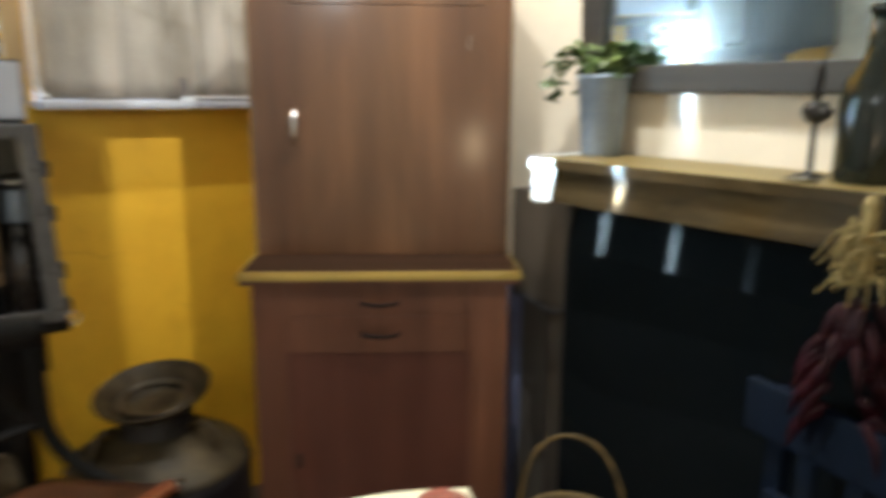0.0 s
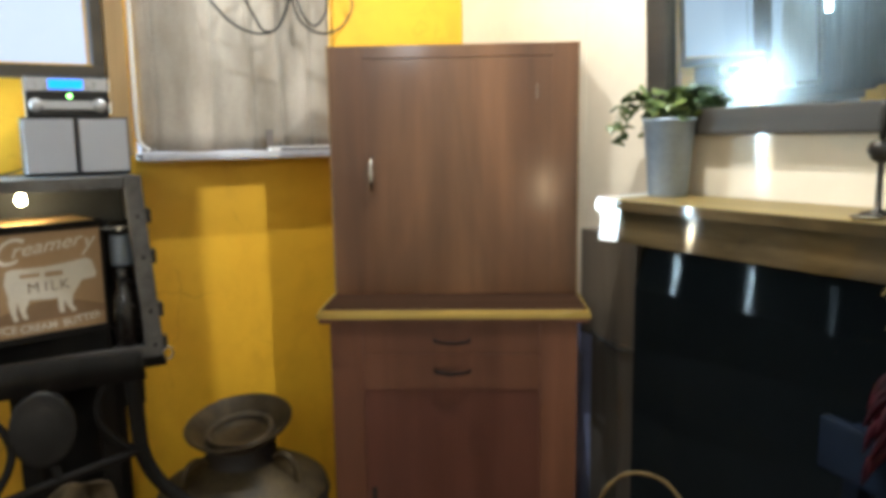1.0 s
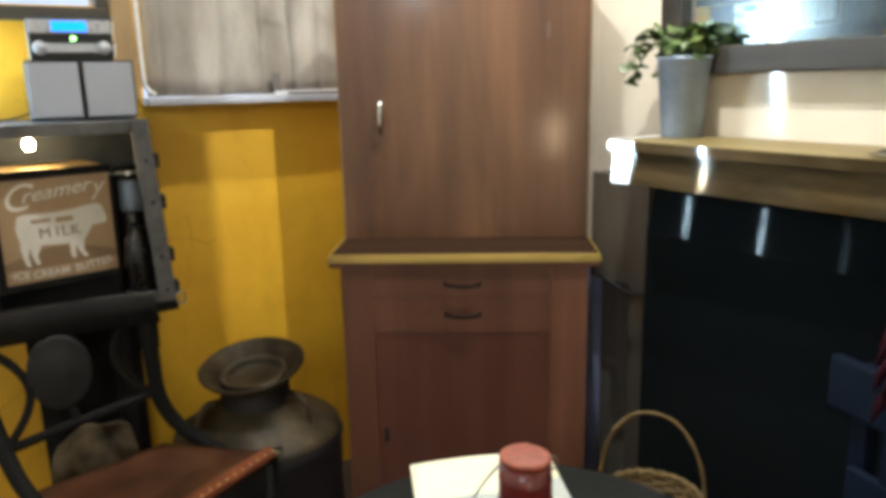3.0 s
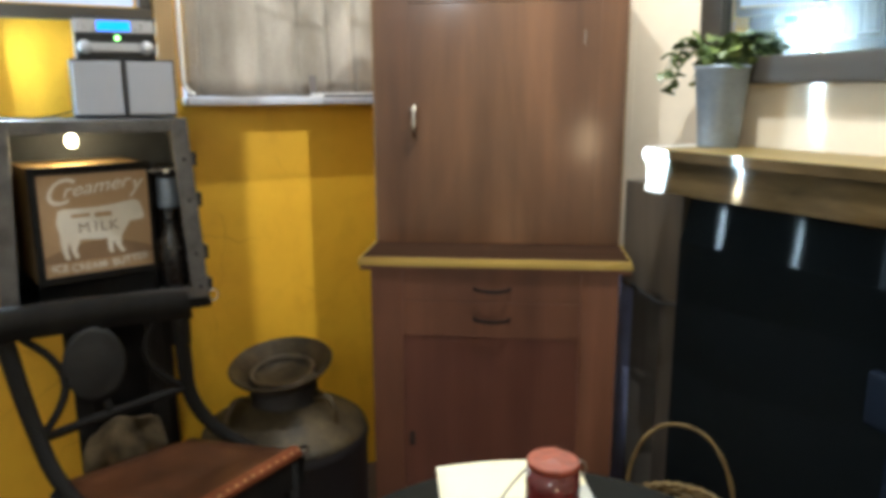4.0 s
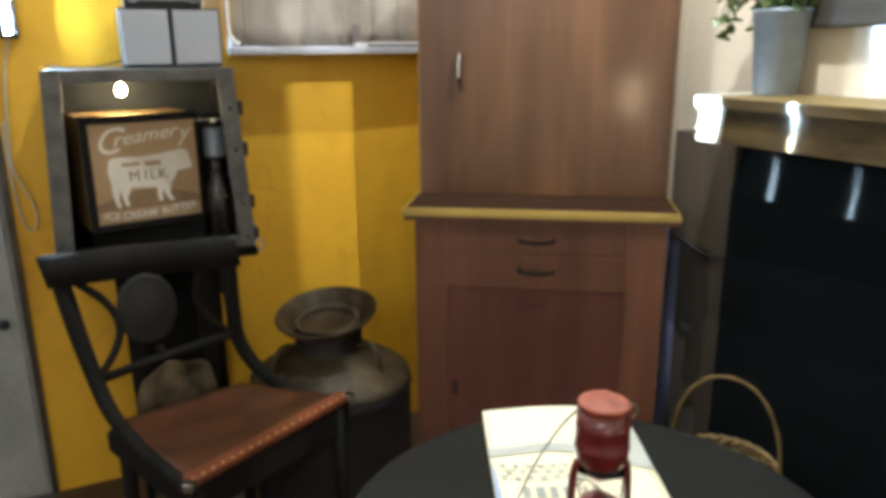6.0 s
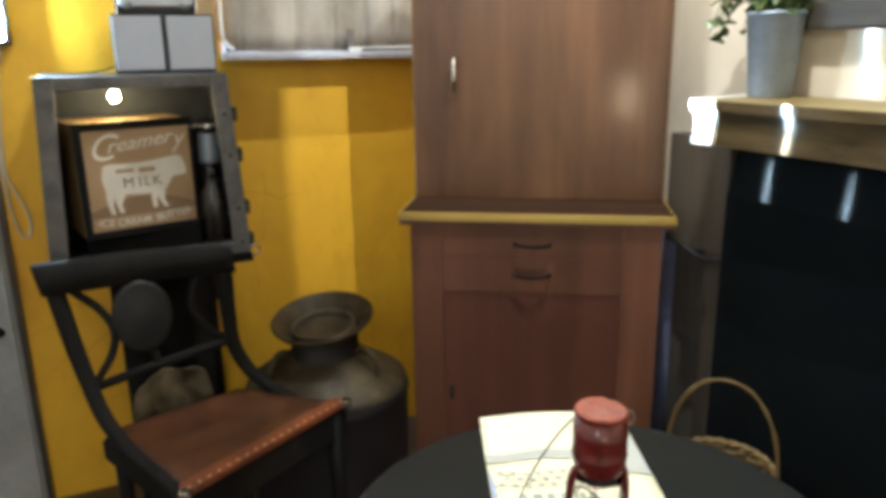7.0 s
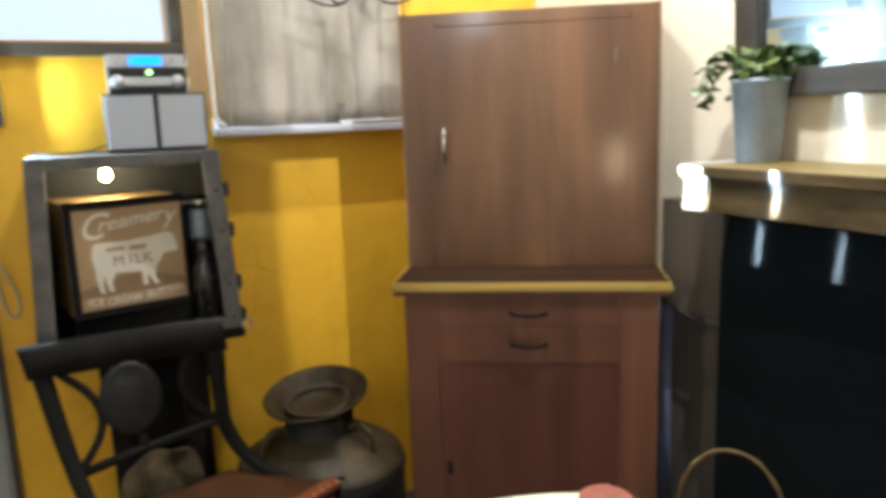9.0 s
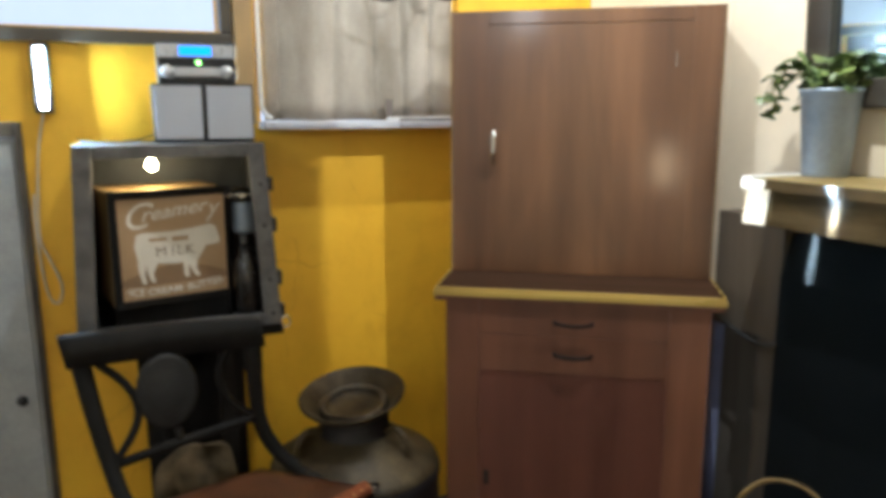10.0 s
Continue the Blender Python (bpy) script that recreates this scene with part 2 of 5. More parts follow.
M_CAPRED = plain("faded_red_enamel", (0.27, 0.050, 0.018), 0.55, 0, 0.35, 40, 160, 0.4)
M_REDDARK = plain("dark_red_enamel", (0.15, 0.013, 0.012), 0.3, 0, 0.35, 40, 120, 0.25, 0.7, coat_rough=0.08)
M_WIRE = plain("wire_steel", (0.30, 0.27, 0.23), 0.4, 0.9)
M_WICKER = wood("wicker", (0.17, 0.11, 0.036), (0.30, 0.21, 0.08), 0.55, "x", 90, 12)
M_ZINC = plain("blue_grey_zinc", (0.28, 0.325, 0.39), 0.45, 0.35, 0.18, 10, 80, 0.2)
M_SOIL = plain("potting_soil", (0.03, 0.02, 0.014), 0.95)
M_STRAW = wood("straw", (0.21, 0.155, 0.045), (0.36, 0.27, 0.095), 0.6, "z", 80, 10)
M_CHILI = plain("dried_chili", (0.025, 0.0007, 0.0042), 0.5, 0, 0.4, 20)
M_CHILI.node_tree.nodes["Principled BSDF"].inputs["Specular IOR Level"].default_value = 0.25
M_BLUECHAIR = plain("blue_chair_paint", (0.0032, 0.0078, 0.020), 0.6, 0, 0.3, 10)
M_BLUECHAIR.node_tree.nodes["Principled BSDF"].inputs["Specular IOR Level"].default_value = 0.2
M_SACK = plain("burlap", (0.120, 0.088, 0.050), 0.9, 0, 0.6, 14, 260, 0.6)
M_SACK.node_tree.nodes["Principled BSDF"].inputs["Specular IOR Level"].default_value = 0.1
M_TAN = plain("tan_print_ground", (0.42, 0.27, 0.14), 0.5, 0, 0.15, 5)
M_SIGNWHITE = plain("cream_print", (0.72, 0.66, 0.56), 0.5, 0, 0.08)
M_SIGNBROWN = plain("brown_print", (0.25, 0.17, 0.11), 0.5, 0, 0.08)
M_CABLE = plain("black_cable", (0.012, 0.012, 0.012), 0.5)
M_PALECORD = plain("pale_cord", (0.62, 0.56, 0.42), 0.5)
M_BOTTLE = plain("dark_glass", (0.012, 0.016, 0.013), 0.08, 0, 0.2)
M_BROWNGLAZE = plain("dark_brown_glaze", (0.014, 0.010, 0.008), 0.25, 0, 0.3, 14, 90, 0.2)
M_SKY = glow("outside_sky", (0.82, 0.87, 1.0), 0.60)
M_SKY.node_tree.nodes["Principled BSDF"].inputs["Base Color"].default_value = (0.02, 0.02, 0.02, 1)
M_GLARESOFT = glow("dim_cold_glow", (0.80, 0.96, 1.0), 260.0)
M_GLARE = glow("cold_white_glow", (0.80, 0.96, 1.0), 1450.0)


def leafy(name, a, b):
    m, n, l, p = nodes_of(name)
    g = n.new("ShaderNodeObjectInfo")
    c = ramp(n, l, g.outputs["Random"], [(0.0, a), (1.0, b)])
    l.new(c, p.inputs["Base Color"])
    p.inputs["Roughness"].default_value = 0.4
    return m


M_IVY = leafy("ivy_leaf", (0.034, 0.062, 0.014), (0.125, 0.165, 0.042))


def curtain_cloth():
    m, n, l, p = nodes_of("curtain_cloth")
    v = coords(n, l)
    a = ramp(n, l, tex(n, l, coords(n, l, (1, 1, 0.35)), 6, 4), [(0.32, (0.30, 0.26, 0.21)), (0.62, (0.52, 0.465, 0.39))])
    b = ramp(n, l, tex(n, l, v, 260, 2), [(0.3, (0.8, 0.8, 0.8)), (0.7, (1, 1, 1))])
    c = mixc(n, l, a, b, 1.0, "MULTIPLY")
    l.new(c, p.inputs["Base Color"])
    p.inputs["Roughness"].default_value = 0.9
    t = n.new("ShaderNodeBsdfTranslucent")
    l.new(c, t.inputs[0])
    x = n.new("ShaderNodeMixShader")
    x.inputs[0].default_value = 0.35
    l.new(p.outputs[0], x.inputs[1])
    l.new(t.outputs[0], x.inputs[2])
    l.new(x.outputs[0], n["Material Output"].inputs[0])
    return m


M_CURTAIN = curtain_cloth()


# ---- building helpers ----
def link_mesh(name, bm, material, smooth=False):
    me = bpy.data.meshes.new(name)
    bmesh.ops.recalc_face_normals(bm, faces=bm.faces)
    bm.to_mesh(me)
    bm.free()
    me.materials.append(material)
    if smooth:
        for f in me.polygons:
            f.use_smooth = True
    return me


def part(name, bm, material, parent=None, label="", smooth=False):
    ob = new(name, link_mesh(name, bm, material, smooth))
    if parent is not None:
        ob.parent = parent
    return tagged(ob, label)


def thing(name, m, label, category, group="", kind=""):
    ob = new(name)
    ob.empty_display_size = 0.05
    ob.matrix_world = m
    return tagged(ob, label, category, group, kind)


def structure(name, bm, material, m=None, label="", category=""):
    ob = new(name, link_mesh(name, bm, material))
    if m is not None:
        ob.matrix_world = m
    return tagged(ob, label, category, kind="structure")


def box(x0, x1, y0, y1, z0, z1, bevel=0.0, bm=None):
    bm = bm or bmesh.new()
    vs = [bm.verts.new((x, y, z)) for z in (z0, z1) for y in (y0, y1) for x in (x0, x1)]
    fs = [bm.faces.new([vs[i] for i in q]) for q in ((0, 2, 3, 1), (4, 5, 7, 6), (0, 1, 5, 4), (2, 6, 7, 3), (0, 4, 6, 2), (1, 3, 7, 5))]
    if bevel:
        es = list({e for f in fs for e in f.edges})
        bmesh.ops.bevel(bm, geom=es, offset=bevel, segments=2, affect="EDGES", profile=0.7)
    return bm


def prism(points, z0, z1, bevel=0.0, bm=None):
    """A flat outline in x, y raised from z0 to z1."""
    bm = bm or bmesh.new()
    a = [bm.verts.new((x, y, z0)) for x, y in points]
    b = [bm.verts.new((x, y, z1)) for x, y in points]
    n = len(points)
    fs = [bm.faces.new(a[::-1]), bm.faces.new(b)]
    fs += [bm.faces.new((a[i], a[(i + 1) % n], b[(i + 1) % n], b[i])) for i in range(n)]
    if bevel:
        bmesh.ops.bevel(bm, geom=list({e for f in fs[:2] for e in f.edges}), offset=bevel, segments=2, affect="EDGES", profile=0.7)
    return bm


def moved(bm, m):
    bmesh.ops.transform(bm, matrix=m, verts=bm.verts)
    return bm


def lathe(profile, n=40, bm=None):
    """Turns (radius, z) pairs about z."""
    bm = bm or bmesh.new()
    rings = []
    for r, z in profile:
        rings.append([bm.verts.new((r * math.cos(2 * math.pi * i / n), r * math.sin(2 * math.pi * i / n), z)) for i in range(n)] if r > 1e-5 else [bm.verts.new((0, 0, z))])
    for a, b in zip(rings, rings[1:]):
        for i in range(n):
            j = (i + 1) % n
            q = [a[i % len(a)], a[j % len(a)], b[j % len(b)], b[i % len(b)]]
            q = [v for k, v in enumerate(q) if v not in q[:k]]
            if len(q) > 2:
                bm.faces.new(q)
    return bm


def tube(points, radius, n=10, closed=False, bm=None, flat=1.0):
    """A round or flattened rod along points; radius may be a list."""
    bm = bm or bmesh.new()
    pts = [Vector(p) for p in points]
    k = len(pts)
    rings = []
    side = None
    for i, p in enumerate(pts):
        a = pts[(i - 1) % k] if closed or i else p
        b = pts[(i + 1) % k] if closed or i < k - 1 else p
        d = (b - a).normalized()
        if side is None:
            side = d.orthogonal().normalized()
        side = (side - d * side.dot(d)).normalized()
        up = d.cross(side)
        r = radius[i] if isinstance(radius, (list, tuple)) else radius
        rings.append([bm.verts.new(p + side * (r * math.cos(2 * math.pi * j / n)) + up * (r * flat * math.sin(2 * math.pi * j / n))) for j in range(n)])
    for i in range(k if closed else k - 1):
        a, b = rings[i], rings[(i + 1) % k]
        for j in range(n):
            bm.faces.new((a[j], a[(j + 1) % n], b[(j + 1) % n], b[j]))
    if not closed:
        bm.faces.new(rings[0][::-1])
        bm.faces.new(rings[-1])
    return bm


def smooth_line(points, steps=8):
    """Catmull-Rom through a few points."""
    p = [Vector(q) for q in points]
    p = [2 * p[0] - p[1]] + p + [2 * p[-1] - p[-2]]
    out = []
    for i in range(1, len(p) - 2):
        for s in range(steps):
            t = s / steps
            out.append(0.5 * ((2 * p[i]) + (p[i + 1] - p[i - 1]) * t + (2 * p[i - 1] - 5 * p[i] + 4 * p[i + 1] - p[i + 2]) * t * t + (3 * p[i] - p[i - 1] - 3 * p[i + 1] + p[i + 2]) * t ** 3))
    return out + [p[-2]]


def lettering(name, text, size, material, parent, m, shear=0.0, width=1.0, bold=0.0):
    """Raised letters in the built-in font, lying in local x, y and facing z."""
    cu = bpy.data.curves.new(name, "FONT")
    cu.body, cu.size, cu.extrude, cu.shear = text, size, 0.0006, shear
    cu.align_x, cu.align_y, cu.offset = "CENTER", "CENTER", bold
    ob = bpy.data.objects.new(name, cu)
    scene.collection.objects.link(ob)
    me = bpy.data.meshes.new_from_object(ob.evaluated_get(bpy.context.evaluated_depsgraph_get()))
    bpy.data.objects.remove(ob)
    me.transform(m @ Matrix.Diagonal((width, 1, 1, 1)))
    me.materials.clear()
    me.materials.append(material)
    out = new(name, me)
    out.parent = parent
    return out


# ---- the room ----
def wall_with_holes(x0, x1, z0, z1, thick, holes):
    """A wall in x, z with y from 0 to thick, cut by rectangles (x0, x1, z0, z1)."""
    xs = sorted({x0, x1, *[v for h in holes for v in h[:2]]})
    zs = sorted({z0, z1, *[v for h in holes for v in h[2:]]})
    solid = lambda i, j: 0 <= i < len(xs) - 1 and 0 <= j < len(zs) - 1 and not any(h[0] <= xs[i] and xs[i + 1] <= h[1] and h[2] <= zs[j] and zs[j + 1] <= h[3] for h in holes)
    bm = bmesh.new()
    cache = {}

    def v(i, y, j):
        if (i, y, j) not in cache:
            cache[i, y, j] = bm.verts.new((xs[i], y, zs[j]))
        return cache[i, y, j]
    for i in range(len(xs) - 1):
        for j in range(len(zs) - 1):
            if not solid(i, j):
                continue
            bm.faces.new((v(i, 0, j), v(i + 1, 0, j), v(i + 1, 0, j + 1), v(i, 0, j + 1)))
            bm.faces.new((v(i, thick, j), v(i, thick, j + 1), v(i + 1, thick, j + 1), v(i + 1, thick, j)))
            if not solid(i - 1, j):
                bm.faces.new((v(i, 0, j), v(i, 0, j + 1), v(i, thick, j + 1), v(i, thick, j)))
            if not solid(i + 1, j):
                bm.faces.new((v(i + 1, 0, j), v(i + 1, thick, j), v(i + 1, thick, j + 1), v(i + 1, 0, j + 1)))
            if not solid(i, j - 1):
                bm.faces.new((v(i, 0, j), v(i, thick, j), v(i + 1, thick, j), v(i + 1, 0, j)))
            if not solid(i, j + 1):
                bm.faces.new((v(i, 0, j + 1), v(i + 1, 0, j + 1), v(i + 1, thick, j + 1), v(i, thick, j + 1)))
    return bm


LEFT, DEEP = 3.1, 3.5
structure("wall_yellow", wall_with_holes(-LEFT - 0.2, 0.0, 0, CEIL, 0.22, [(-1.122, -0.497, 1.296, 2.12), (-1.80, -1.215, 1.555, 2.2), (-2.72, -1.80, 1.37, 2.2), (-2.62, -1.735, 0.0, 1.31)]),
          M_YELLOW, YELLOW, "yellow ochre painted plaster wall with window and door openings", "wall")
structure("wall_mantel", box(-0.2, DEEP + 0.2, 0.018, 0.2, 0, CEIL), M_PLASTER, MANTEL, "cream plaster wall behind painted boards", "wall")
wall_left = structure("wall_left", box(-LEFT - 0.2, -LEFT, -DEEP, 0, 0, CEIL), M_PLASTER, YELLOW, "plain off-white plaster wall", "wall")
wall_back = structure("wall_back", moved(wall_with_holes(-LEFT, 0, 0, CEIL, 0.2, [(-1.84, -1.60, 0.75, 1.22), (-3.06, -2.78, 1.93, 2.37)]), Matrix.Translation((0, -DEEP - 0.2, 0))), M_PLASTER, YELLOW, "plain off-white plaster wall", "wall")
structure("ceiling", box(-LEFT - 0.2, 0.2, -DEEP - 0.2, 0.2, CEIL, CEIL + 0.1), M_CEIL, YELLOW, "plain off-white painted ceiling", "ceiling")
floor = structure("floor", box(-LEFT - 0.2, 0.2, -DEEP - 0.2, 0.2, -0.1, -0.014), M_FLOOR, YELLOW, "dark wooden board floor", "floor")

# window behind the curtain
win = thing("window_1", YELLOW, "white framed window behind a drawn beige curtain", "window", kind="structure")
fr = box(-1.122, -1.08, 0.10, 0.15, 1.34, 2.12, 0.004)
box(-0.54, -0.497, 0.10, 0.15, 1.34, 2.12, 0.004, fr)
box(-1.08, -0.54, 0.10, 0.15, 1.34, 1.38, 0.004, fr)
box(-1.08, -0.54, 0.10, 0.15, 2.08, 2.12, 0.004, fr)
part("window_frame", fr, M_WHITEPAINT, win)
pane = part("pane", box(-1.08, -0.54, 0.12, 0.124, 1.38, 2.08), M_GLASS, win)
pane.visible_shadow = False
part("window_sill", box(-1.128, -0.465, -0.100, 0.15, 1.285, 1.306, 0.006), plain("grey_white_sill_paint", (0.56, 0.56, 0.60), 0.3, 0, 0.15, 9, 60), win, "white painted projecting window sill")
# thin rounded white trim along the edge
band = smooth_line([(-1.116, -0.004, 2.12), (-1.118, -0.004, 1.75), (-1.121, -0.004, 1.40), (-1.112, -0.006, 1.335), (-1.09, -0.010, 1.314)], 6)
part("window_trim", tube(band, 0.0065, 8), M_WHITEPAINT, win, "thin rounded white window trim")


def curtain(x0, x1, z0, z1, folds, depth):
    """Flat hanging cloth: wide bowed panels that meet in narrow creases."""
    bm = bmesh.new()
    nx, nz = 150, 14
    marks = [-0.02, *folds, 1.02]
    grid = []
    for j in range(nz + 1):
        row = []
        for i in range(nx + 1):
            a, z = i / nx, z0 + (z1 - z0) * j / nz
            b = a + 0.010 * math.sin(3.0 * z + 11 * a) + 0.012 * noise.noise(Vector((a * 5, z * 2.2, 3)))
            k = max(q for q in range(len(marks) - 1) if marks[q] <= max(b, -0.02))
            u = (b - marks[k]) / (marks[k + 1] - marks[k])
            bow = 1 - abs(2 * min(1, max(0, u)) - 1) ** 5
            y = -depth * bow * (0.75 + 0.25 * math.sin(5 * k + 1)) + depth * 0.7 * (u - 0.5) * (1 if k % 2 else -1)
            y += 0.007 * noise.noise(Vector((a * 6, z * 3, 0))) + 0.0025 * noise.noise(Vector((a * 21, z * 9, 5)))
            row.append(bm.verts.new((x0 + (x1 - x0) * a, y, z + (0.0012 * math.sin(a * 17) if j == 0 else 0))))
        grid.append(row)
    for j in range(nz):
        for i in range(nx):
            bm.faces.new((grid[j][i], grid[j][i + 1], grid[j + 1][i + 1], grid[j + 1][i]))
    bm.normal_update()
    bmesh.ops.solidify(bm, geom=bm.faces[:], thickness=0.0015)
    return bm


ct = thing("curtain", YELLOW @ pose(0, 0.045, 0), "beige cloth curtain drawn across the window", "curtain")
part("cloth", curtain(-1.105, -0.5005, 1.3078, 2.11, (0.06, 0.37, 0.55, 0.72, 0.88), 0.022), M_CURTAIN, ct, smooth=True)
part("curtain_rod", tube([(-1.12, 0, 2.10), (-0.499, 0, 2.10)], 0.008), M_WHITEPAINT, ct)

sc_ = thing("side_curtain", YELLOW @ pose(0, -0.05, 0), "dull grey curtain beside the high window", "curtain")
part("cloth", curtain(-3.05, -2.150, 1.33, 2.30, (0.12, 0.25, 0.4, 0.52, 0.66, 0.8, 0.92), 0.022), plain("grey_cloth", (0.10, 0.105, 0.105), 0.9, 0, 0.25, 4, 200, 0.4), sc_, smooth=True)
part("curtain_rod", tube([(-3.08, 0, 2.305), (-2.10, 0, 2.305)], 0.009), M_IRON, sc_)
sh_ = thing("sheer_curtain", YELLOW @ pose(0, -0.05, 0), "pale grey sheer curtain beside the dull grey one", "curtain")
part("cloth", curtain(-2.115, -1.83, 1.40, 2.17, (0.2, 0.4, 0.62, 0.8), 0.015), plain("pale_sheer_cloth", (0.30, 0.31, 0.31), 0.9, 0, 0.2, 4, 200, 0.3), sh_, smooth=True)
part("curtain_rod", tube([(-2.12, 0, 2.175), (-1.81, 0, 2.175)], 0.006), M_IRON, sh_)

# pine post and dark frame between the two windows
structure("pine_post", box(-1.186, -1.134, -0.022, 0.0, 1.30, CEIL, 0.004), M_PINE, YELLOW, "knotty pine post on the yellow wall", "post")
hw = thing("window_2", YELLOW, "wide high window with white daylight, dark wooden frame", "window", kind="structure")
part("window_frame", box(-1.785, -1.19, -0.02, 0.06, 1.513, 1.55, 0.005), M_FRAME, hw)
part("window_frame", box(-1.222, -1.19, -0.02, 0.06, 1.55, 2.2, 0.005), M_FRAME, hw)
part("window_frame", box(-2.72, -1.222, -0.02, 0.06, 2.19, 2.23, 0.005), M_FRAME, hw)
part("window_frame", box(-2.7195, -2.700, -0.02, 0.215, 1.374, 2.189, 0.003), M_FRAME, hw)
part("window_frame", box(-1.818, -1.7855, -0.02, 0.06, 1.374, 2.19, 0.004), M_FRAME, hw)
part("window_frame", box(-2.72, -1.786, -0.02, 0.06, 1.3115, 1.373, 0.004), M_FRAME, hw)
pane = part("pane", box(-2.699, -1.802, 0.10, 0.104, 1.372, 2.19), M_GLASS, hw)
pane.visible_shadow = False
pane = part("pane", box(-1.798, -1.222, 0.10, 0.104, 1.556, 2.19), M_GLASS, hw)
pane.visible_shadow = False
# door under the high window
dr = thing("door_1", YELLOW, "pale grey wooden door with a glazed strip and dark frame", "door", kind="structure")
part("door_frame", box(-1.752, -1.735, -0.012, 0.14, 0, 1.31, 0.002), M_FRAME, dr)
part("door_frame", box(-2.62, -1.753, -0.012, 0.14, 1.27, 1.31, 0.002), M_FRAME, dr)
part("door_leaf", box(-2.60, -1.754, 0.004, 0.045, 0.0, 1.268, 0.004), M_DOORPAINT, dr)
for i in range(6):
    part("plank", box(-1.757 - 0.139 * (i + 1), -1.763 - 0.139 * i, -0.006, 0.0035, 0.02, 1.25, 0.003), M_DOORPAINT, dr)
part("door_knob", moved(lathe([(0, 0.030), (0.012, 0.028), (0.015, 0.020), (0.009, 0.010), (0.008, 0.0)], 16), Matrix.Translation((-1.80, -0.006, 0.562)) @ Matrix.Rotation(math.pi / 2, 4, "X")), M_BLACKPLASTIC, dr, "small black door knob", True)
# plain bright distance outside
structure("backdrop", box(-4.4, -0.2, 0.7, 0.72, 1.2, 2.9), M_SKY, YELLOW, "plain pale daylight outside the windows", "backdrop")

# out of view: window_3 inferred from the cupboard door's highlight, window_4 added for fill
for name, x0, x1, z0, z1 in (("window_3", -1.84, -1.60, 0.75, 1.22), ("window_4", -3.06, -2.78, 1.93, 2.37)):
    bw = thing(name, YELLOW @ pose(0, -DEEP - 0.1, 0), "small white framed window added in the unseen back wall", "window", kind="structure")
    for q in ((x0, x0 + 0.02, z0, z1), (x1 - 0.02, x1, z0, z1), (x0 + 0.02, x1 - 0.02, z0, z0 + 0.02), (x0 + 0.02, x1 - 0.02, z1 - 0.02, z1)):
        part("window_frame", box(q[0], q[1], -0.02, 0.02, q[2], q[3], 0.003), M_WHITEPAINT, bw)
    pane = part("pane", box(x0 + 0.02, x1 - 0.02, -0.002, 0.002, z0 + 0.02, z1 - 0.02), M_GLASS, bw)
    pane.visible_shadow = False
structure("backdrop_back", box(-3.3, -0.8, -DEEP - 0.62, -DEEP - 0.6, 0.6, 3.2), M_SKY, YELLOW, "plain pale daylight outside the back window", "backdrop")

# small floodlight on the yellow wall by the door
fl = thing("floodlight", YELLOW @ pose(-1.675, 0, 1.42), "narrow cold white floodlight glowing on the yellow wall", "lamp")
part("housing", box(-0.022, 0.022, -0.030, -0.001, -0.088, 0.088, 0.006), M_BLACKPLASTIC, fl)
tubes_ = [(-0.006, -0.0302), (-0.006, -0.0328), (-0.004, -0.0346), (0.0, -0.0352), (0.004, -0.0346), (0.006, -0.0328), (0.006, -0.0302)]
part("diffuser", prism(tubes_, -0.074, 0.074, 0.001), M_GLARE, fl, "glowing cold white rounded diffuser")
for z0, z1 in ((0.0742, 0.088), (-0.088, -0.0742)):
    part("end_cap", box(-0.016, 0.016, -0.047, -0.0302, z0, z1, 0.003), M_BLACKPLASTIC, fl)

part("window_frame", box(-2.1465, -2.1185, -0.078, 0.06, 1.374, 2.188, 0.003), M_FRAME, hw)
fl2 = thing("floodlight", YELLOW @ pose(-2.1325, -0.0795, 1.76), "small cold white floodlight on the window post", "lamp")
part("housing", box(-0.016, 0.016, -0.022, -0.001, -0.05, 0.05, 0.005), M_BLACKPLASTIC, fl2)
part("diffuser", box(-0.012, 0.012, -0.0245, -0.0222, -0.042, 0.042, 0.0008), M_GLARESOFT, fl2, "glowing cold white diffuser")

# the first one's pale cord hangs down in a loop; heights and places along the wall
CORD = [(1.680, 1.335), (1.700, 1.24), (1.714, 1.10), (1.718, 1.00), (1.701, 0.947), (1.679, 0.880), (1.681, 0.838), (1.695, 0.822), (1.712, 0.850), (1.723, 0.950), (1.726, 1.06), (1.721, 1.12)]
part("cord", tube(smooth_line([(1.675 - s, -0.010, z - 1.42) for s, z in CORD], 6), 0.0032, 6), M_PALECORD, fl, "pale hanging cord loop", True)

# smooth glossy panels on the mantel wall
for x0, x1 in ((0.0, 0.662), (0.662, 1.88), (1.88, 3.1), (3.1, 3.5)):
    part("panel", box(x0 + 0.001, x1 - 0.001, 0.0, 0.0175, 0.0, CEIL, 0.002), M_CREAM, bpy.data.objects["wall_mantel"])

# ---- mantel and fireplace ----
def glint_edge(y_end, s0=0.985, s1=1.055, n=6):
    """Front outline of the mantel's end: its turn eases off, fitted to glint at the camera."""
    pts, y = [], y_end
    step = (s1 - s0) / n
    for i in range(n + 1):
        pts.append((s1 - step * i, y))
        y -= step * math.tan(radians(4.85 + 1.75 * (i + 0.5) / n))
    return pts


def battered(bm, top, lean=6.3):
    """Leans the beam's front, foot further out than top, so lamp streaks fit the camera's view."""
    for v in bm.verts:
        if v.co.y < -0.1:
            v.co.y -= (top - v.co.z) * math.tan(radians(lean))
    return bm


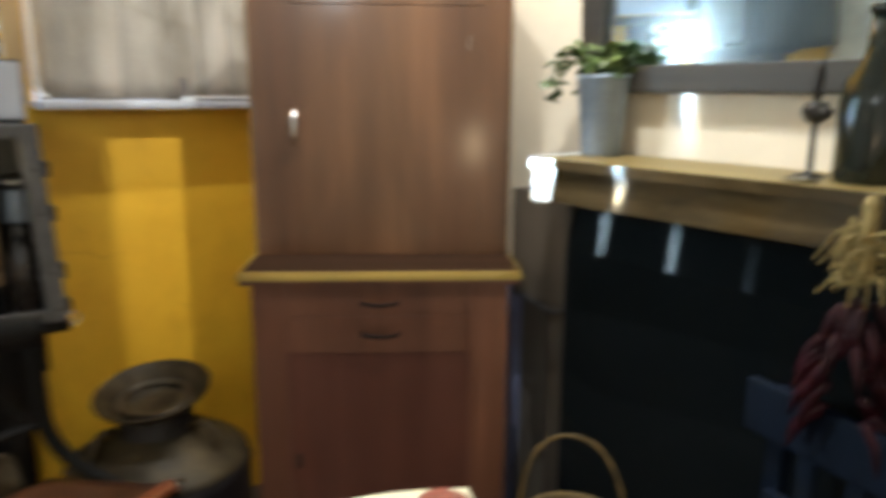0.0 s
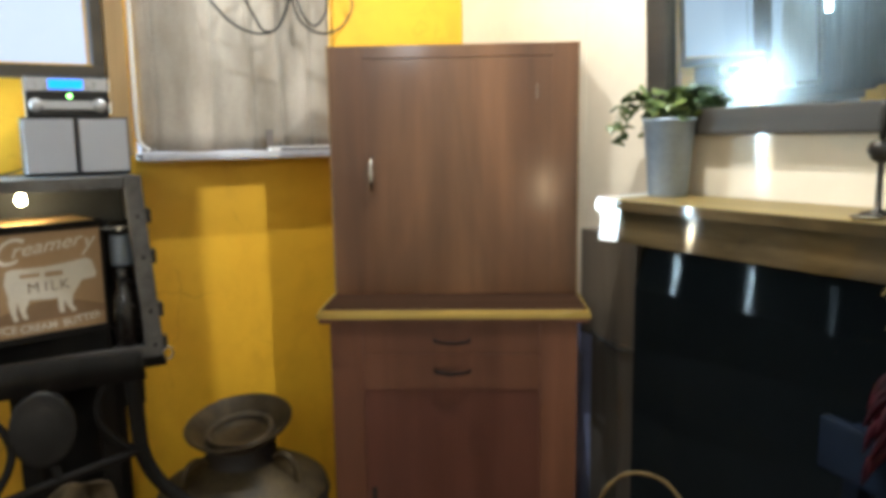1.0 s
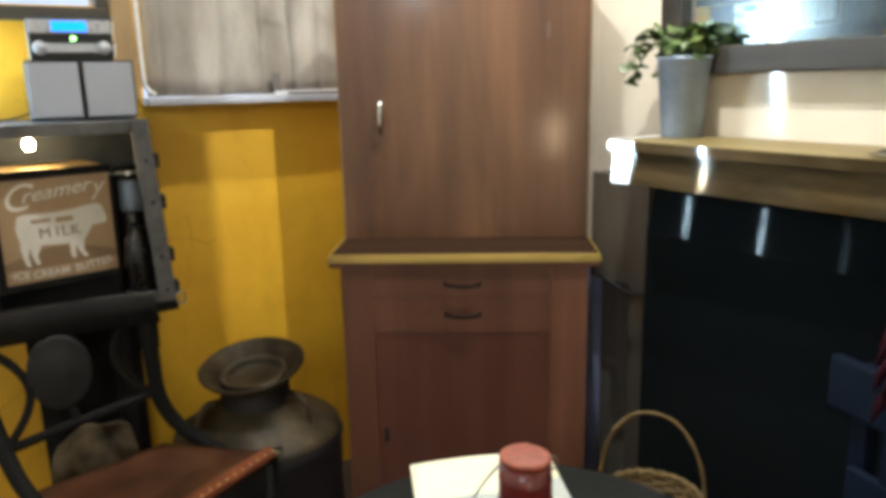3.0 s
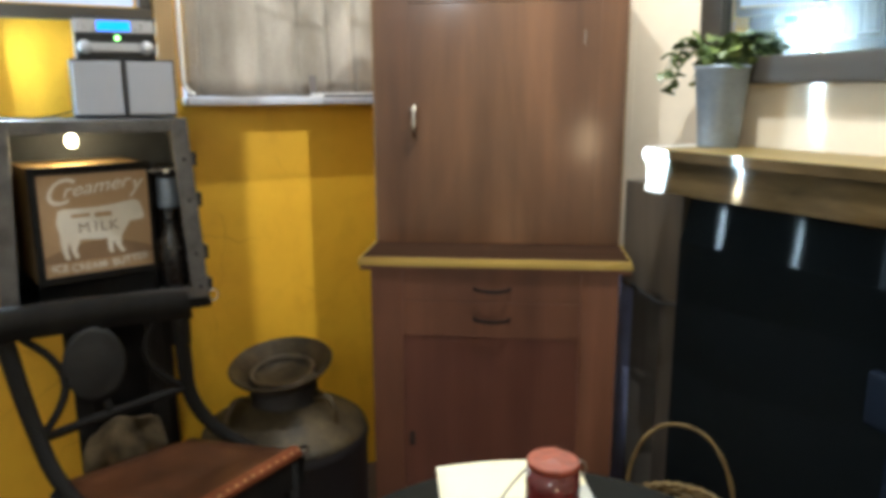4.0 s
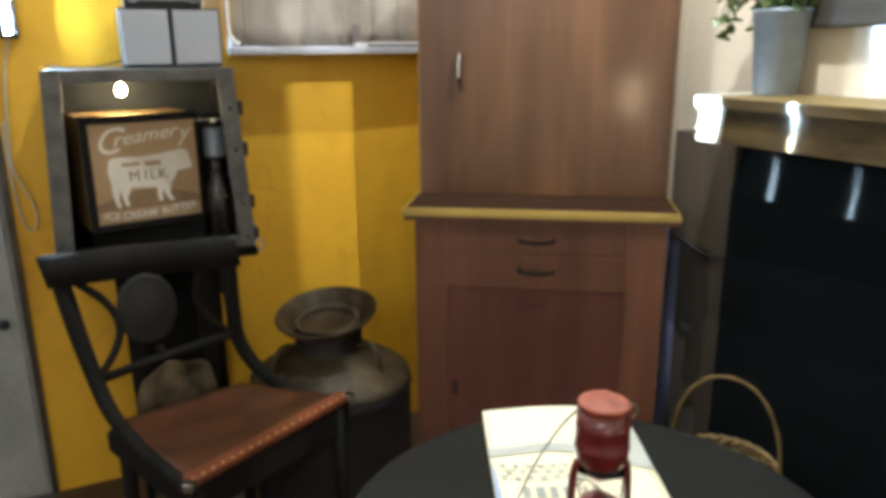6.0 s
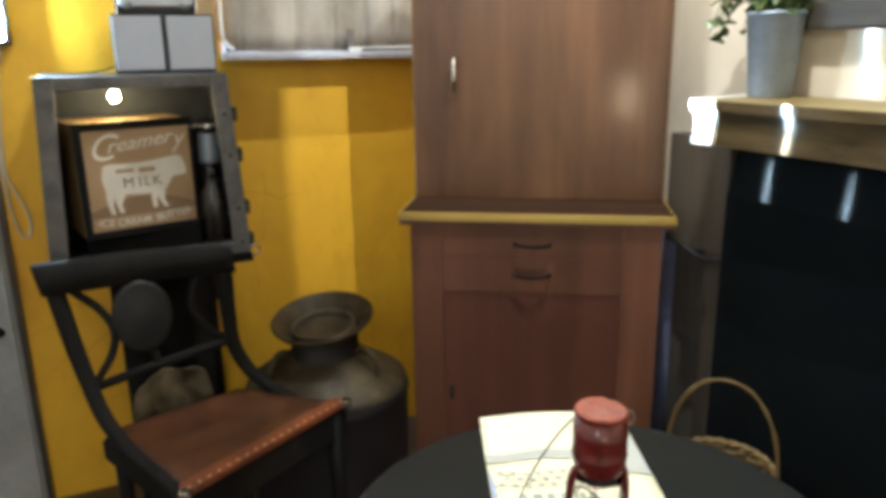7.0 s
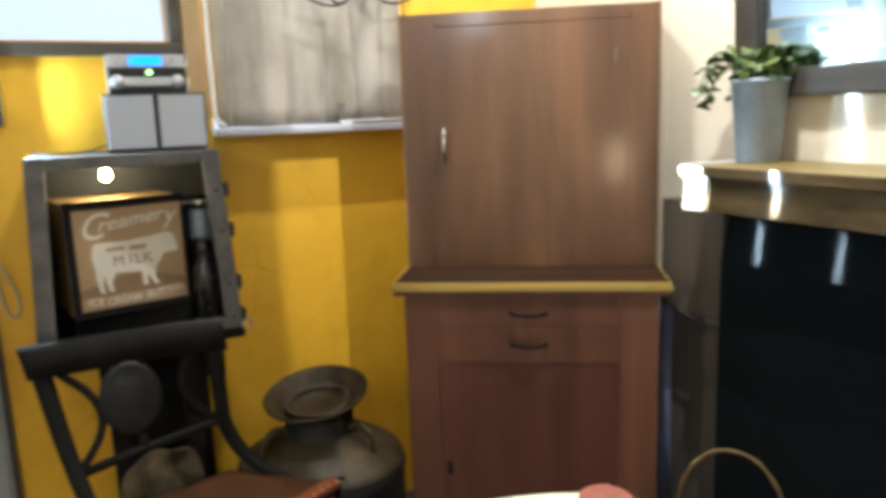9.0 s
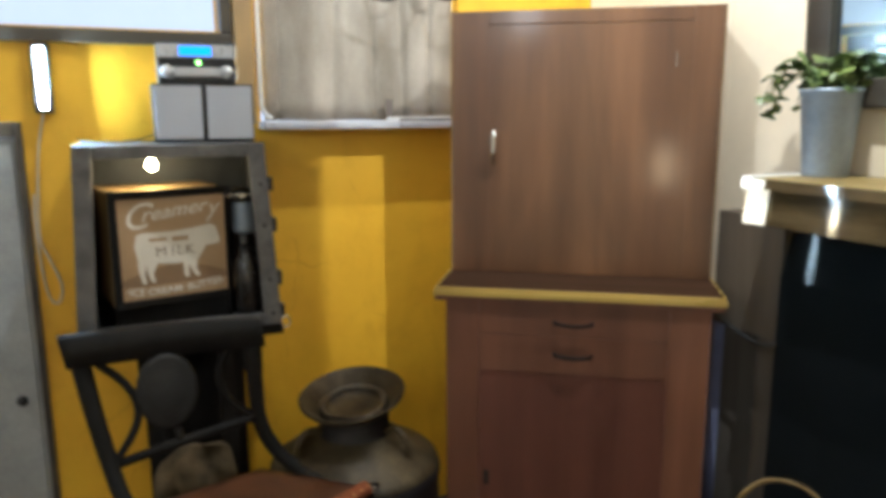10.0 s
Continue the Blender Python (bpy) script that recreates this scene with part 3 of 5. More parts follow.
mt = thing("mantel_shelf", MANTEL, "heavy varnished oak mantel shelf on the cream wall", "mantel")
part("top_board", battered(prism([(0.985, -0.002)] + glint_edge(-0.2452)[::-1] + [(2.15, -0.2452), (2.15, -0.002)], 1.167, 1.188, 0.0012), 1.188), M_MANTEL, mt)
# thin sheet that carries the painted brightness of the lit top
part("top_sheet", box(1.0095, 2.148, -0.244, -0.003, 1.1883, 1.1898, 0.0005), M_MANTELLIT, mt, "varnished top sheet, coloured brighter for the light on it")
# white strip stands in for the bright highlight along the end's top edge
part("edge_strip", box(0.9805, 1.0085, -0.2475, -0.004, 1.1884, 1.1925, 0.001), M_WHITEPAINT, mt, "white strip painted for the highlight along the end edge")
part("beam", battered(prism([(0.990, -0.003)] + glint_edge(-0.2315, 0.990)[::-1] + [(2.13, -0.2315), (2.13, -0.003)], 1.090, 1.1665, 0.002), 1.1665), M_MANTEL, mt)
# thin white strips paint in the blown-out reflection on the end face
for y_end, s0, z0, z1 in ((-0.2452, 0.985, 1.1675, 1.1875), (-0.2315, 0.990, 1.0905, 1.166)):
    edge = glint_edge(y_end, s0)[1:]
    part("end_shine", battered(prism([(x, y - 0.0002) for x, y in edge] + [(x, y - 0.0012) for x, y in edge[::-1]], z0, z1), z1), M_ENDSHINE, mt, "glossy white strip painted for the reflection on the end")
part("end_block", box(0.90, 0.982, -0.10, -0.002, 1.150, 1.186, 0.003), M_FRAME, mt)
fs = thing("fire_surround", MANTEL, "grey wooden jambs with glossy black fireplace panel", "fireplace")
part("jamb_head", box(0.795, 1.0, -0.13, -0.002, 0.802, 1.089, 0.004), M_JAMB, fs)
part("jamb", box(0.945, 1.0, -0.13, -0.002, 0.0, 0.801, 0.004), M_JAMB, fs)
# paler copy of the jamb wood, lightened because the recess gets little light
part("jamb_board", box(0.766, 0.9445, -0.060, -0.002, 0.0, 0.801, 0.003), wood("lightened_jamb_board", (0.13, 0.115, 0.10), (0.20, 0.18, 0.155), 0.5, "z", 45, 4), fs, "recessed grey board, lightened to offset its shade")
part("cable", tube(smooth_line([(0.84, -0.136, 0.815), (0.90, -0.137, 0.798), (0.945, -0.137, 0.788), (0.985, -0.137, 0.793), (1.012, -0.125, 0.80)], 5), 0.0038, 6), M_CABLE, fs, "thin black cable")
# upright board below a crease, a sloping hood above it that steepens towards the mantel
# slope, bend and twist are fitted to the streaks in the camera's view
panel, rows_, CREASE, HOOD, out = bmesh.new(), [], 0.958, 0.131, 0.0
for k in range(26):
    z = 0.0 if k == 0 else CREASE + HOOD * (k - 1) / 24
    out += HOOD / 24 * math.tan(radians(15.1 - 2.7 * (k - 1.5) / 24)) if k > 1 else 0.0
    up = max(0, k - 1) / 24
    bend = -0.1335 + 0.127 * math.tan(radians(3.35 + 0.36 * up))
    far = bend - 0.872 * math.tan(radians(1.9 - 0.5 * up))
    rows_.append([panel.verts.new((x, y, z)) for x, y in ((1.001, -0.002), (1.001, -0.1335 + out), (1.128, bend + out), (2.0, far + out), (2.0, -0.002))])
for a, b in zip(rows_, rows_[1:]):
    for k in range(5):
        panel.faces.new((a[k], a[(k + 1) % 5], b[(k + 1) % 5], b[k]))
panel.faces.new(rows_[0][::-1])
panel.faces.new(rows_[-1])
part("black_panel", panel, M_BLACK, fs, "glossy black painted panel, sloping in under the mantel")
part("jamb", box(2.001, 2.14, -0.13, -0.002, 0.0, 1.089, 0.004), M_JAMB, fs)
structure("corner_board", box(0.69, 0.7645, -0.056, -0.002, 0.0, 0.80, 0.003), M_BLUELIT, MANTEL, "board beside the fireplace, coloured for the bluish light on it", "board")

# ---- mirror ----
TILT = Matrix.Translation((0, -0.012, 1.336)) @ Matrix.Rotation(radians(2.7), 4, "X")
mr = thing("wall_mirror", MANTEL @ TILT, "large wall mirror in a dark wooden frame", "mirror")
part("frame_side", box(0.938, 1.005, -0.03, 0.0, 0, 0.86, 0.006), M_MIRRORFRAME, mr)
part("frame_side", box(2.05, 2.117, -0.03, 0.0, 0, 0.86, 0.006), M_MIRRORFRAME, mr)
part("frame_rail", box(1.005, 2.05, -0.03, 0.0, 0, 0.062, 0.006), M_MIRRORFRAME, mr)
part("frame_rail", box(1.005, 2.05, -0.03, 0.0, 0.80, 0.86, 0.006), M_MIRRORFRAME, mr)
part("mirror_glass", box(1.004, 2.051, -0.012, -0.004, 0.06, 0.802), M_MIRROR, mr)

# ---- cabinet ----
cb = thing("kitchen_cabinet", Matrix(), "tall walnut veneer cabinet with cupboard over drawers across the corner", "cabinet")
WL, WU = 0.319, 0.338
part("lower_body", box(-WL, WL, 0.006, 0.40, 0.0, 0.868, 0.002), M_CABLOW, cb)
part("stile", box(-WL, -0.2355, -0.008, 0.006, 0.0, 0.868, 0.0015), M_CABLOW, cb)
part("stile", box(0.2235, WL, -0.008, 0.006, 0.0, 0.868, 0.0015), M_CABLOW, cb)
for z0, z1 in ((0.7865, 0.867), (0.690, 0.7855)):
    d = part("drawer", box(-0.2350, 0.2230, -0.0075, 0.0065, z0, z1, 0.0012), M_CABLOW, cb)
    zc = z1 - 0.043
    part("cup_pull", tube(smooth_line([(-0.048, -0.009, zc), (-0.040, -0.024, zc - 0.002), (0, -0.029, zc - 0.005), (0.036, -0.024, zc - 0.002), (0.044, -0.009, zc)], 6), 0.0046, 8, flat=0.8), M_BLACKIRON, d, "dark metal bow pull", True)
dd = part("lower_door", box(-0.2350, 0.2230, -0.0045, 0.0065, 0.0, 0.6895, 0.0008), M_CABDOOR, cb)
part("keyhole_plate", box(-0.222, -0.208, -0.0062, -0.0046, 0.375, 0.415, 0.0006), M_IRON, dd)
part("countertop", box(-0.343, 0.343, -0.014, 0.41, 0.880, 0.900, 0.003), M_COUNTER, cb, "dark brown counter top")
for name, o, z0, z1 in (("moulding", 0.350, 0.881, 0.8935), ("moulding_lip", 0.3468, 0.8937, 0.902)):
    q = o - 0.328
    part(name, prism([(-o, -q), (o, -q), (o, 0.40), (0.3432, 0.40), (0.3432, -0.0142), (-0.3432, -0.0142), (-0.3432, 0.40), (-o, 0.40)], z0, z1, 0.0014), M_EDGE, cb, "pale yellow wood edge moulding")
part("moulding_bead", box(-0.346, 0.346, -0.0185, 0.40, 0.868, 0.8808, 0.0015), M_CABLOW, cb)
part("upper_body", box(-WU, WU, 0.203, 0.41, 0.9005, 1.587, 0.002), M_CAB, cb)
part("stile", box(-WU, -0.2416, 0.1925, 0.2035, 0.9006, 1.587, 0.0006), M_CAB, cb)
part("stile", box(0.2684, WU, 0.1925, 0.2035, 0.9006, 1.587, 0.0006), M_CAB, cb)
part("edge_strip", box(-WU - 0.004, -WU - 0.0005, 0.190, 0.41, 0.9006, 1.589, 0.001), M_CABEDGE, cb)
part("edge_strip", box(WU + 0.0005, WU + 0.004, 0.190, 0.41, 0.9006, 1.589, 0.001), M_CABEDGE, cb)
part("top_rail", box(-0.2412, 0.2680, 0.1918, 0.2032, 1.5530, 1.5868, 0.0012), M_CAB, cb)
ud = part("upper_door", box(-0.2415, 0.2683, 0.1928, 0.203, 0.9012, 1.5515, 0.0003), M_CAB, cb)
hd = smooth_line([(-0.225, 0.190, 1.288), (-0.225, 0.170, 1.282), (-0.225, 0.160, 1.262), (-0.225, 0.158, 1.24), (-0.225, 0.160, 1.218), (-0.225, 0.170, 1.198), (-0.225, 0.190, 1.192)], 5)
part("door_handle", tube(hd, [0.004 + 0.003 * math.sin(math.pi * i / (len(hd) - 1)) for i in range(len(hd))], 10), M_STEEL, ud, "polished bow handle", True)
part("hinge", box(0.2275, 0.2297, 0.1885, 0.1921, 1.44, 1.478, 0.001), M_STEEL, ud)

# ---- trunk display beside the chair ----
tk = thing("display_trunk", YELLOW @ pose(-1.385, -0.165, 0.79), "old black open-fronted trunk with scuffed grey metal edging", "trunk")
TO, TB, TD = 0.212, 0.237, 0.165


def slanted(x0, x1, xb0, xb1, y0, y1, z0, z1, bevel=0.003):
    """A bar whose top and foot lie at different x."""
    bm = box(0, 1, y0, y1, z0, z1)
    for v in bm.verts:
        k = (v.co.z - z0) / (z1 - z0)
        a, b = xb0 + (x0 - xb0) * k, xb1 + (x1 - xb1) * k
        v.co.x = a if v.co.x < 0.5 else b
    bmesh.ops.bevel(bm, geom=bm.edges[:], offset=bevel, segments=2, affect="EDGES", profile=0.7)
    return bm


part("side_panel", slanted(-TO, -TO + 0.012, -TB, -TB + 0.012, -TD, TD - 0.012, 0.0, 0.467, 0.002), M_TRUNK, tk)
part("side_panel", slanted(TO - 0.012, TO, TB - 0.012, TB, -TD, TD - 0.012, 0.0, 0.467, 0.002), M_TRUNK, tk)
part("back_panel", slanted(-TO, TO, -TB, TB, TD - 0.012, TD, 0.0, 0.467, 0.002), M_TRUNK, tk)
part("bottom_panel", box(-TB + 0.012, TB - 0.012, -TD, TD - 0.012, 0.0, 0.012), M_TRUNK, tk)
part("top_panel", box(-TO - 0.002, TO + 0.002, -TD, TD, 0.454, 0.466, 0.002), M_TRUNK, tk)
part("edge_bar", slanted(TO - 0.038, TO + 0.004, TB - 0.038, TB + 0.004, -TD - 0.01, -TD + 0.02, 0.0, 0.468), M_TRUNKEDGE, tk, "scuffed grey metal edge bar")
part("edge_bar", slanted(-TO - 0.004, -TO + 0.038, -TB - 0.004, -TB + 0.038, -TD - 0.01, -TD + 0.02, 0.0, 0.468), M_TRUNKEDGE, tk, "scuffed grey metal edge bar")
part("edge_bar", box(-TO + 0.039, TO - 0.039, -TD - 0.01, -TD + 0.02, 0.436, 0.467, 0.003), M_TRUNKEDGE, tk, "scuffed grey metal edge bar")
part("edge_bar", box(-TB + 0.039, TB - 0.039, -TD - 0.01, -TD + 0.02, 0.0, 0.03, 0.003), M_TRUNKEDGE, tk, "scuffed grey metal edge bar")
for z in (0.01, 0.10, 0.24, 0.345):
    xr = TB + (TO - TB) * z / 0.467
    part("clasp", box(xr + 0.003, xr + 0.017, -TD + 0.005, -TD + 0.045, z, z + 0.036, 0.005), M_IRON, tk, "dark iron corner clasp")
    part("stud", moved(lathe([(0, 0.006), (0.004, 0.005), (0.006, 0)], 10), Matrix.Translation((xr - 0.016, -TD - 0.0095, z + 0.02)) @ Matrix.Rotation(math.pi / 2, 4, "X")), M_IRON, tk)
ring = [(TB + 0.012 + 0.012 * math.sin(a), -TD - 0.012, 0.005 + 0.016 * math.cos(a)) for a in [i * math.pi / 8 for i in range(16)]]
part("ring", tube(ring, 0.0028, 6, True), M_STEEL, tk, "small steel ring", True)
sw = thing("trunk_stand", YELLOW @ pose(-1.385, -0.165, 0), "dark wooden stand under the trunk", "stand")
part("stand_top", box(-0.245, 0.245, -0.17, 0.155, 0.762, 0.7895, 0.004), M_DARKWOOD, sw)
part("back_board", box(-0.105, 0.160, 0.02, 0.05, 0.0, 0.605, 0.003), M_DARKWOOD, sw)
part("back_board", box(-0.118, 0.212, 0.016, 0.052, 0.606, 0.762, 0.003), M_DARKWOOD, sw)
for x0 in (0.110,):
    for y0 in (0.09,):
        part("leg", box(x0, x0 + 0.045, y0, y0 + 0.045, 0.0, 0.762, 0.004), M_DARKWOOD, sw)
for x in (-0.085, 0.10):
    part("leg", box(x - 0.02, x + 0.02, -0.13, -0.09, 0.0, 0.762, 0.004), M_DARKWOOD, sw)

# the lit dairy sign inside the trunk
SG = YELLOW @ pose(-1.398, -0.285, 0.86) @ Matrix.Rotation(radians(12), 4, "Z")
sg = thing("dairy_sign", SG, "small wooden box sign with cream dairy print on tan", "sign")
part("box_body", box(-0.14, 0.14, 0.006, 0.22, -0.0, 0.285, 0.004), M_PINE, sg)
for x0, x1, z0, z1 in ((-0.142, -0.124, 0.0, 0.288), (0.1345, 0.142, 0.0, 0.288), (-0.1238, 0.1343, 0.268, 0.288), (-0.1238, 0.1343, 0.0, 0.018)):
    part("frame_bar", box(x0, x1, -0.006, 0.006, z0, z1, 0.002), M_DARKWOOD, sg)
part("print_panel", box(-0.1236, 0.1341, 0.0, 0.0058, 0.0182, 0.2678), M_TAN, sg)
FACE = Matrix.Rotation(math.pi / 2, 4, "X")
TURNED = Matrix.Rotation(radians(6), 4, "Z")
lettering("lettering", "C", 0.092, M_SIGNWHITE, sg, Matrix.Translation((-0.086, -0.0012, 0.222)) @ FACE, 0.40, 0.95)
lettering("lettering", "reamer", 0.047, M_SIGNWHITE, sg, Matrix.Translation((0.006, -0.0012, 0.233)) @ FACE @ TURNED, 0.45, 1.15, 0.0002)
lettering("lettering", "y", 0.060, M_SIGNWHITE, sg, Matrix.Translation((0.101, -0.0012, 0.234)) @ FACE @ TURNED, 0.45, 1.0, 0.0002)
# plain pale outline in place of the printed animal: body, head wedge and four bent stubs
cow = bmesh.new()
prism([(-0.084, 0.178), (-0.073, 0.183), (0.006, 0.182), (0.060, 0.187), (0.078, 0.176), (0.080, 0.134), (0.058, 0.102), (0.010, 0.101), (-0.036, 0.105), (-0.082, 0.106), (-0.090, 0.150)], 0.0, 0.001, 0, cow)
prism([(0.050, 0.186), (0.081, 0.191), (0.097, 0.193), (0.110, 0.186), (0.119, 0.152), (0.116, 0.142), (0.084, 0.139), (0.068, 0.130)], 0.0, 0.0009, 0, cow)
for x0, x1, xk, xf, zf in ((-0.086, -0.064, -0.076, -0.071, 0.057), (-0.066, -0.036, -0.056, -0.050, 0.059), (0.024, 0.043, 0.030, 0.032, 0.063), (0.034, 0.060, 0.050, 0.060, 0.062)):
    prism([(x0, 0.110), (xk - 0.006, 0.080), (xf - 0.005, zf), (xf + 0.005, zf), (xk + 0.006, 0.080), (x1, 0.110)], 0.0, 0.0008, 0, cow)
ground = [(-0.1225 + 0.2555 * i / 16, 0.068 + 0.030 * math.sin(math.pi * i / 16)) for i in range(17)]
part("print_ground", moved(prism([(-0.1225, 0.051)] + ground + [(0.133, 0.052)], 0.0, 0.0003), Matrix.Translation((0, -0.0001, 0)) @ FACE), plain("brown_print_ground", (0.27, 0.165, 0.085), 0.5, 0, 0.2, 9), sg, "darker brown printed ground")
part("pale_shape", moved(cow, Matrix.Translation((0, -0.0004, 0)) @ FACE), M_SIGNWHITE, sg, "plain cream animal-like shape")
for n_, ch in enumerate("MILK"):
    lettering("lettering", ch, 0.036, M_SIGNBROWN, sg, Matrix.Translation(((-0.028, 0.000, 0.018, 0.042)[n_], -0.0022, 0.133)) @ FACE, 0.0, 1.0)
for word, x, z, turn in (("\u00b7ICE", -0.094, 0.0375, -5), ("CREAM\u00b7", -0.021, 0.0345, 1), ("BUTTER\u00b7", 0.079, 0.040, 6)):
    lettering("lettering", word, 0.0255, M_SIGNWHITE, sg, Matrix.Translation((x, -0.0012, z)) @ FACE @ Matrix.Rotation(radians(turn), 4, "Z"), 0.0, 1.0, 0.0003)
part("print_bar", box(-0.055, -0.012, -0.0018, -0.0012, 0.160, 0.169), M_TAN, sg)
part("print_bar", box(0.000, 0.040, -0.0018, -0.0012, 0.157, 0.169), M_TAN, sg)
sb = thing("sign_plinth", YELLOW @ pose(-1.39, -0.20, 0.802), "dark wooden block under the sign", "block")
part("block", box(-0.15, 0.13, -0.06, 0.08, 0.0, 0.0575, 0.003), M_DARKWOOD, sb)
bl = thing("trunk_bulb", YELLOW @ pose(-1.432, -0.255, 1.205), "small glowing warm bulb under the trunk lid", "lamp")
part("bulb", moved(lathe([(0, -0.014), (0.008, -0.011), (0.0125, -0.002), (0.010, 0.008), (0.006, 0.014), (0.0, 0.0145)], 16), Matrix()), M_BULB, bl, smooth=True)
part("socket", lathe([(0, 0.040), (0.008, 0.040), (0.008, 0.0146), (0, 0.0146)], 14), M_BLACKPLASTIC, bl)
lamp("trunk_bulb_light", "POINT", YELLOW @ pose(-1.432, -0.250, 1.186), 1.3, (1.0, 0.72, 0.34), 0.012)
# rod added for the short bright glint by the jar's rim
gr = thing("glint_rod", YELLOW @ pose(-1.245, -0.318, 1.128), "short bright rod standing in for a glint in the trunk corner", "rod")
part("rod", tube([(-0.03, 0, 0), (0.045, 0, 0.001)], 0.0022, 8), M_STEEL, gr)
part("rod_end", box(0.012, 0.024, -0.004, 0.004, -0.007, 0.0035, 0.001), M_STEEL, gr)
tn = thing("storage_jar", YELLOW @ pose(-1.214, -0.222, 0.802), "dark glazed jar with a pale glass upper part and dark lid", "jar")
part("jar_body", lathe([(0, 0), (0.027, 0), (0.030, 0.01), (0.030, 0.205), (0.028, 0.218), (0, 0.218)], 28), M_BROWNGLAZE, tn, smooth=True)
part("glass_section", lathe([(0, 0.2185), (0.028, 0.2185), (0.030, 0.226), (0.030, 0.292), (0.027, 0.300), (0, 0.300)], 28), M_ZINC, tn, "pale blue grey upper section", True)
part("jar_lid", lathe([(0, 0.3005), (0.031, 0.3005), (0.033, 0.306), (0.033, 0.324), (0.026, 0.334), (0.010, 0.338), (0, 0.338)], 28), M_IRON, tn, "dark metal lid", True)
jg = thing("dark_jug", YELLOW @ pose(-1.2215, -0.292, 0.802), "squat dark brown glazed jug inside the trunk", "jug")
part("jug_body", lathe([(0, 0), (0.024, 0), (0.033, 0.03), (0.034, 0.10), (0.031, 0.145), (0.020, 0.170), (0.018, 0.182), (0.021, 0.188), (0.017, 0.188), (0.0, 0.172)], 28), M_BROWNGLAZE, jg, smooth=True)
part("jug_handle", tube(smooth_line([(0.030, 0.004, 0.150), (0.042, 0.004, 0.142), (0.043, 0.003, 0.10), (0.034, 0.002, 0.072)], 5), 0.0035, 8), M_BROWNGLAZE, jg, smooth=True)

# ---- small stereo on two loudspeakers on the trunk ----
for i, x in enumerate((-1.356, -1.230)):
    sp = thing("loudspeaker", YELLOW @ pose(x, -0.13, 1.2585), "small black loudspeaker with pale grey front cloth, under the stereo", "loudspeaker", "loudspeakers on the trunk")
    part("speaker_body", box(-0.0615, 0.0615, -0.06, 0.06, 0.0, 0.146, 0.003), M_BLACKPLASTIC, sp)
    part("grille", box(-0.057, 0.057, -0.068, -0.0605, 0.006, 0.141, 0.004), M_SPEAKER, sp, "pale grey cloth grille")
rd = thing("stereo", YELLOW @ pose(-1.305, -0.13, 1.405), "small silver and black stereo with a lit blue display", "stereo")
part("stereo_body", box(-0.095, 0.095, -0.062, 0.06, 0.0, 0.104, 0.006), M_BLACKPLASTIC, rd)
band_ = part("display_band", box(-0.092, 0.092, -0.068, -0.0625, 0.064, 0.097, 0.003), M_SILVER, rd, "silver band round the display")
part("display", box(-0.042, 0.036, -0.0692, -0.0682, 0.069, 0.092), M_LCD, band_, "lit blue display")
ctl_ = part("control_band", box(-0.062, 0.062, -0.068, -0.0625, 0.018, 0.040, 0.004), M_SILVER, rd)
for x in (-0.072, 0.072):
    part("knob", moved(lathe([(0, 0.016), (0.013, 0.015), (0.016, 0.009), (0.017, 0)], 24), Matrix.Translation((x, -0.0625, 0.029)) @ Matrix.Rotation(math.pi / 2, 4, "X")), M_SILVER, ctl_, "round silver knob", True)
part("status_light", moved(lathe([(0, 0.003), (0.005, 0.002), (0.006, 0)], 12), Matrix.Translation((0.004, -0.0625, 0.052)) @ Matrix.Rotation(math.pi / 2, 4, "X")), M_LED, rd, "small green status light")
for z0, z1 in ((0.062, 0.101), (0.008, 0.046)):
    part("side_trim", tube([(0.0955, -0.064, z1), (0.099, -0.060, (z0 + z1) / 2 + 0.012), (0.0955, -0.062, z0)], 0.0028, 6), M_STEEL, rd, "bright steel trim")
wr = thing("speaker_cable", YELLOW, "thin black cable lying across the trunk top", "cable")
part("cable", tube(smooth_line([(-1.418, -0.10, 1.275), (-1.44, -0.13, 1.268), (-1.49, -0.17, 1.2605), (-1.56, -0.15, 1.2605), (-1.60, -0.06, 1.262)], 6), 0.0022, 6), M_CABLE, wr)

# ---- cables hanging over the curtain ----
hc = thing("hanging_cable", YELLOW, "loops of dark cable hanging over the curtain", "cable")
loops = [[(-0.70, 1.93), (-0.90, 1.80), (-0.865, 1.705), (-0.777, 1.659), (-0.70, 1.68), (-0.655, 1.80), (-0.69, 1.93)],
         [(-0.69, 1.93), (-0.80, 1.80), (-0.765, 1.69), (-0.735, 1.664), (-0.695, 1.69), (-0.66, 1.80), (-0.68, 1.93)],
         [(-0.69, 1.93), (-0.665, 1.80), (-0.63, 1.70), (-0.56, 1.668), (-0.487, 1.70), (-0.462, 1.79), (-0.60, 1.92), (-0.69, 1.93)],
         [(-0.69, 1.93), (-0.66, 1.82), (-0.625, 1.72), (-0.585, 1.69), (-0.545, 1.75), (-0.56, 1.85), (-0.68, 1.93)]]
for i, lp in enumerate(loops):
    part("loop", tube(smooth_line([(x, -0.05 - 0.006 * i, z) for x, z in lp], 8), 0.0038, 7), M_CABLE, hc, smooth=True)
part("hook", tube([(-0.69, 0.03, 1.94), (-0.69, -0.075, 1.935), (-0.69, -0.08, 1.95)], 0.004, 6), M_IRON, hc)

nl = thing("wall_nail", YELLOW @ pose(-0.415, 0, 1.805), "small dark nail in the yellow wall above the cabinet", "nail")
part("nail", tube([(0, 0.004, 0), (0, -0.028, 0.004), (0, -0.032, 0.004)], [0.0025, 0.0025, 0.005], 8), M_IRON, nl)

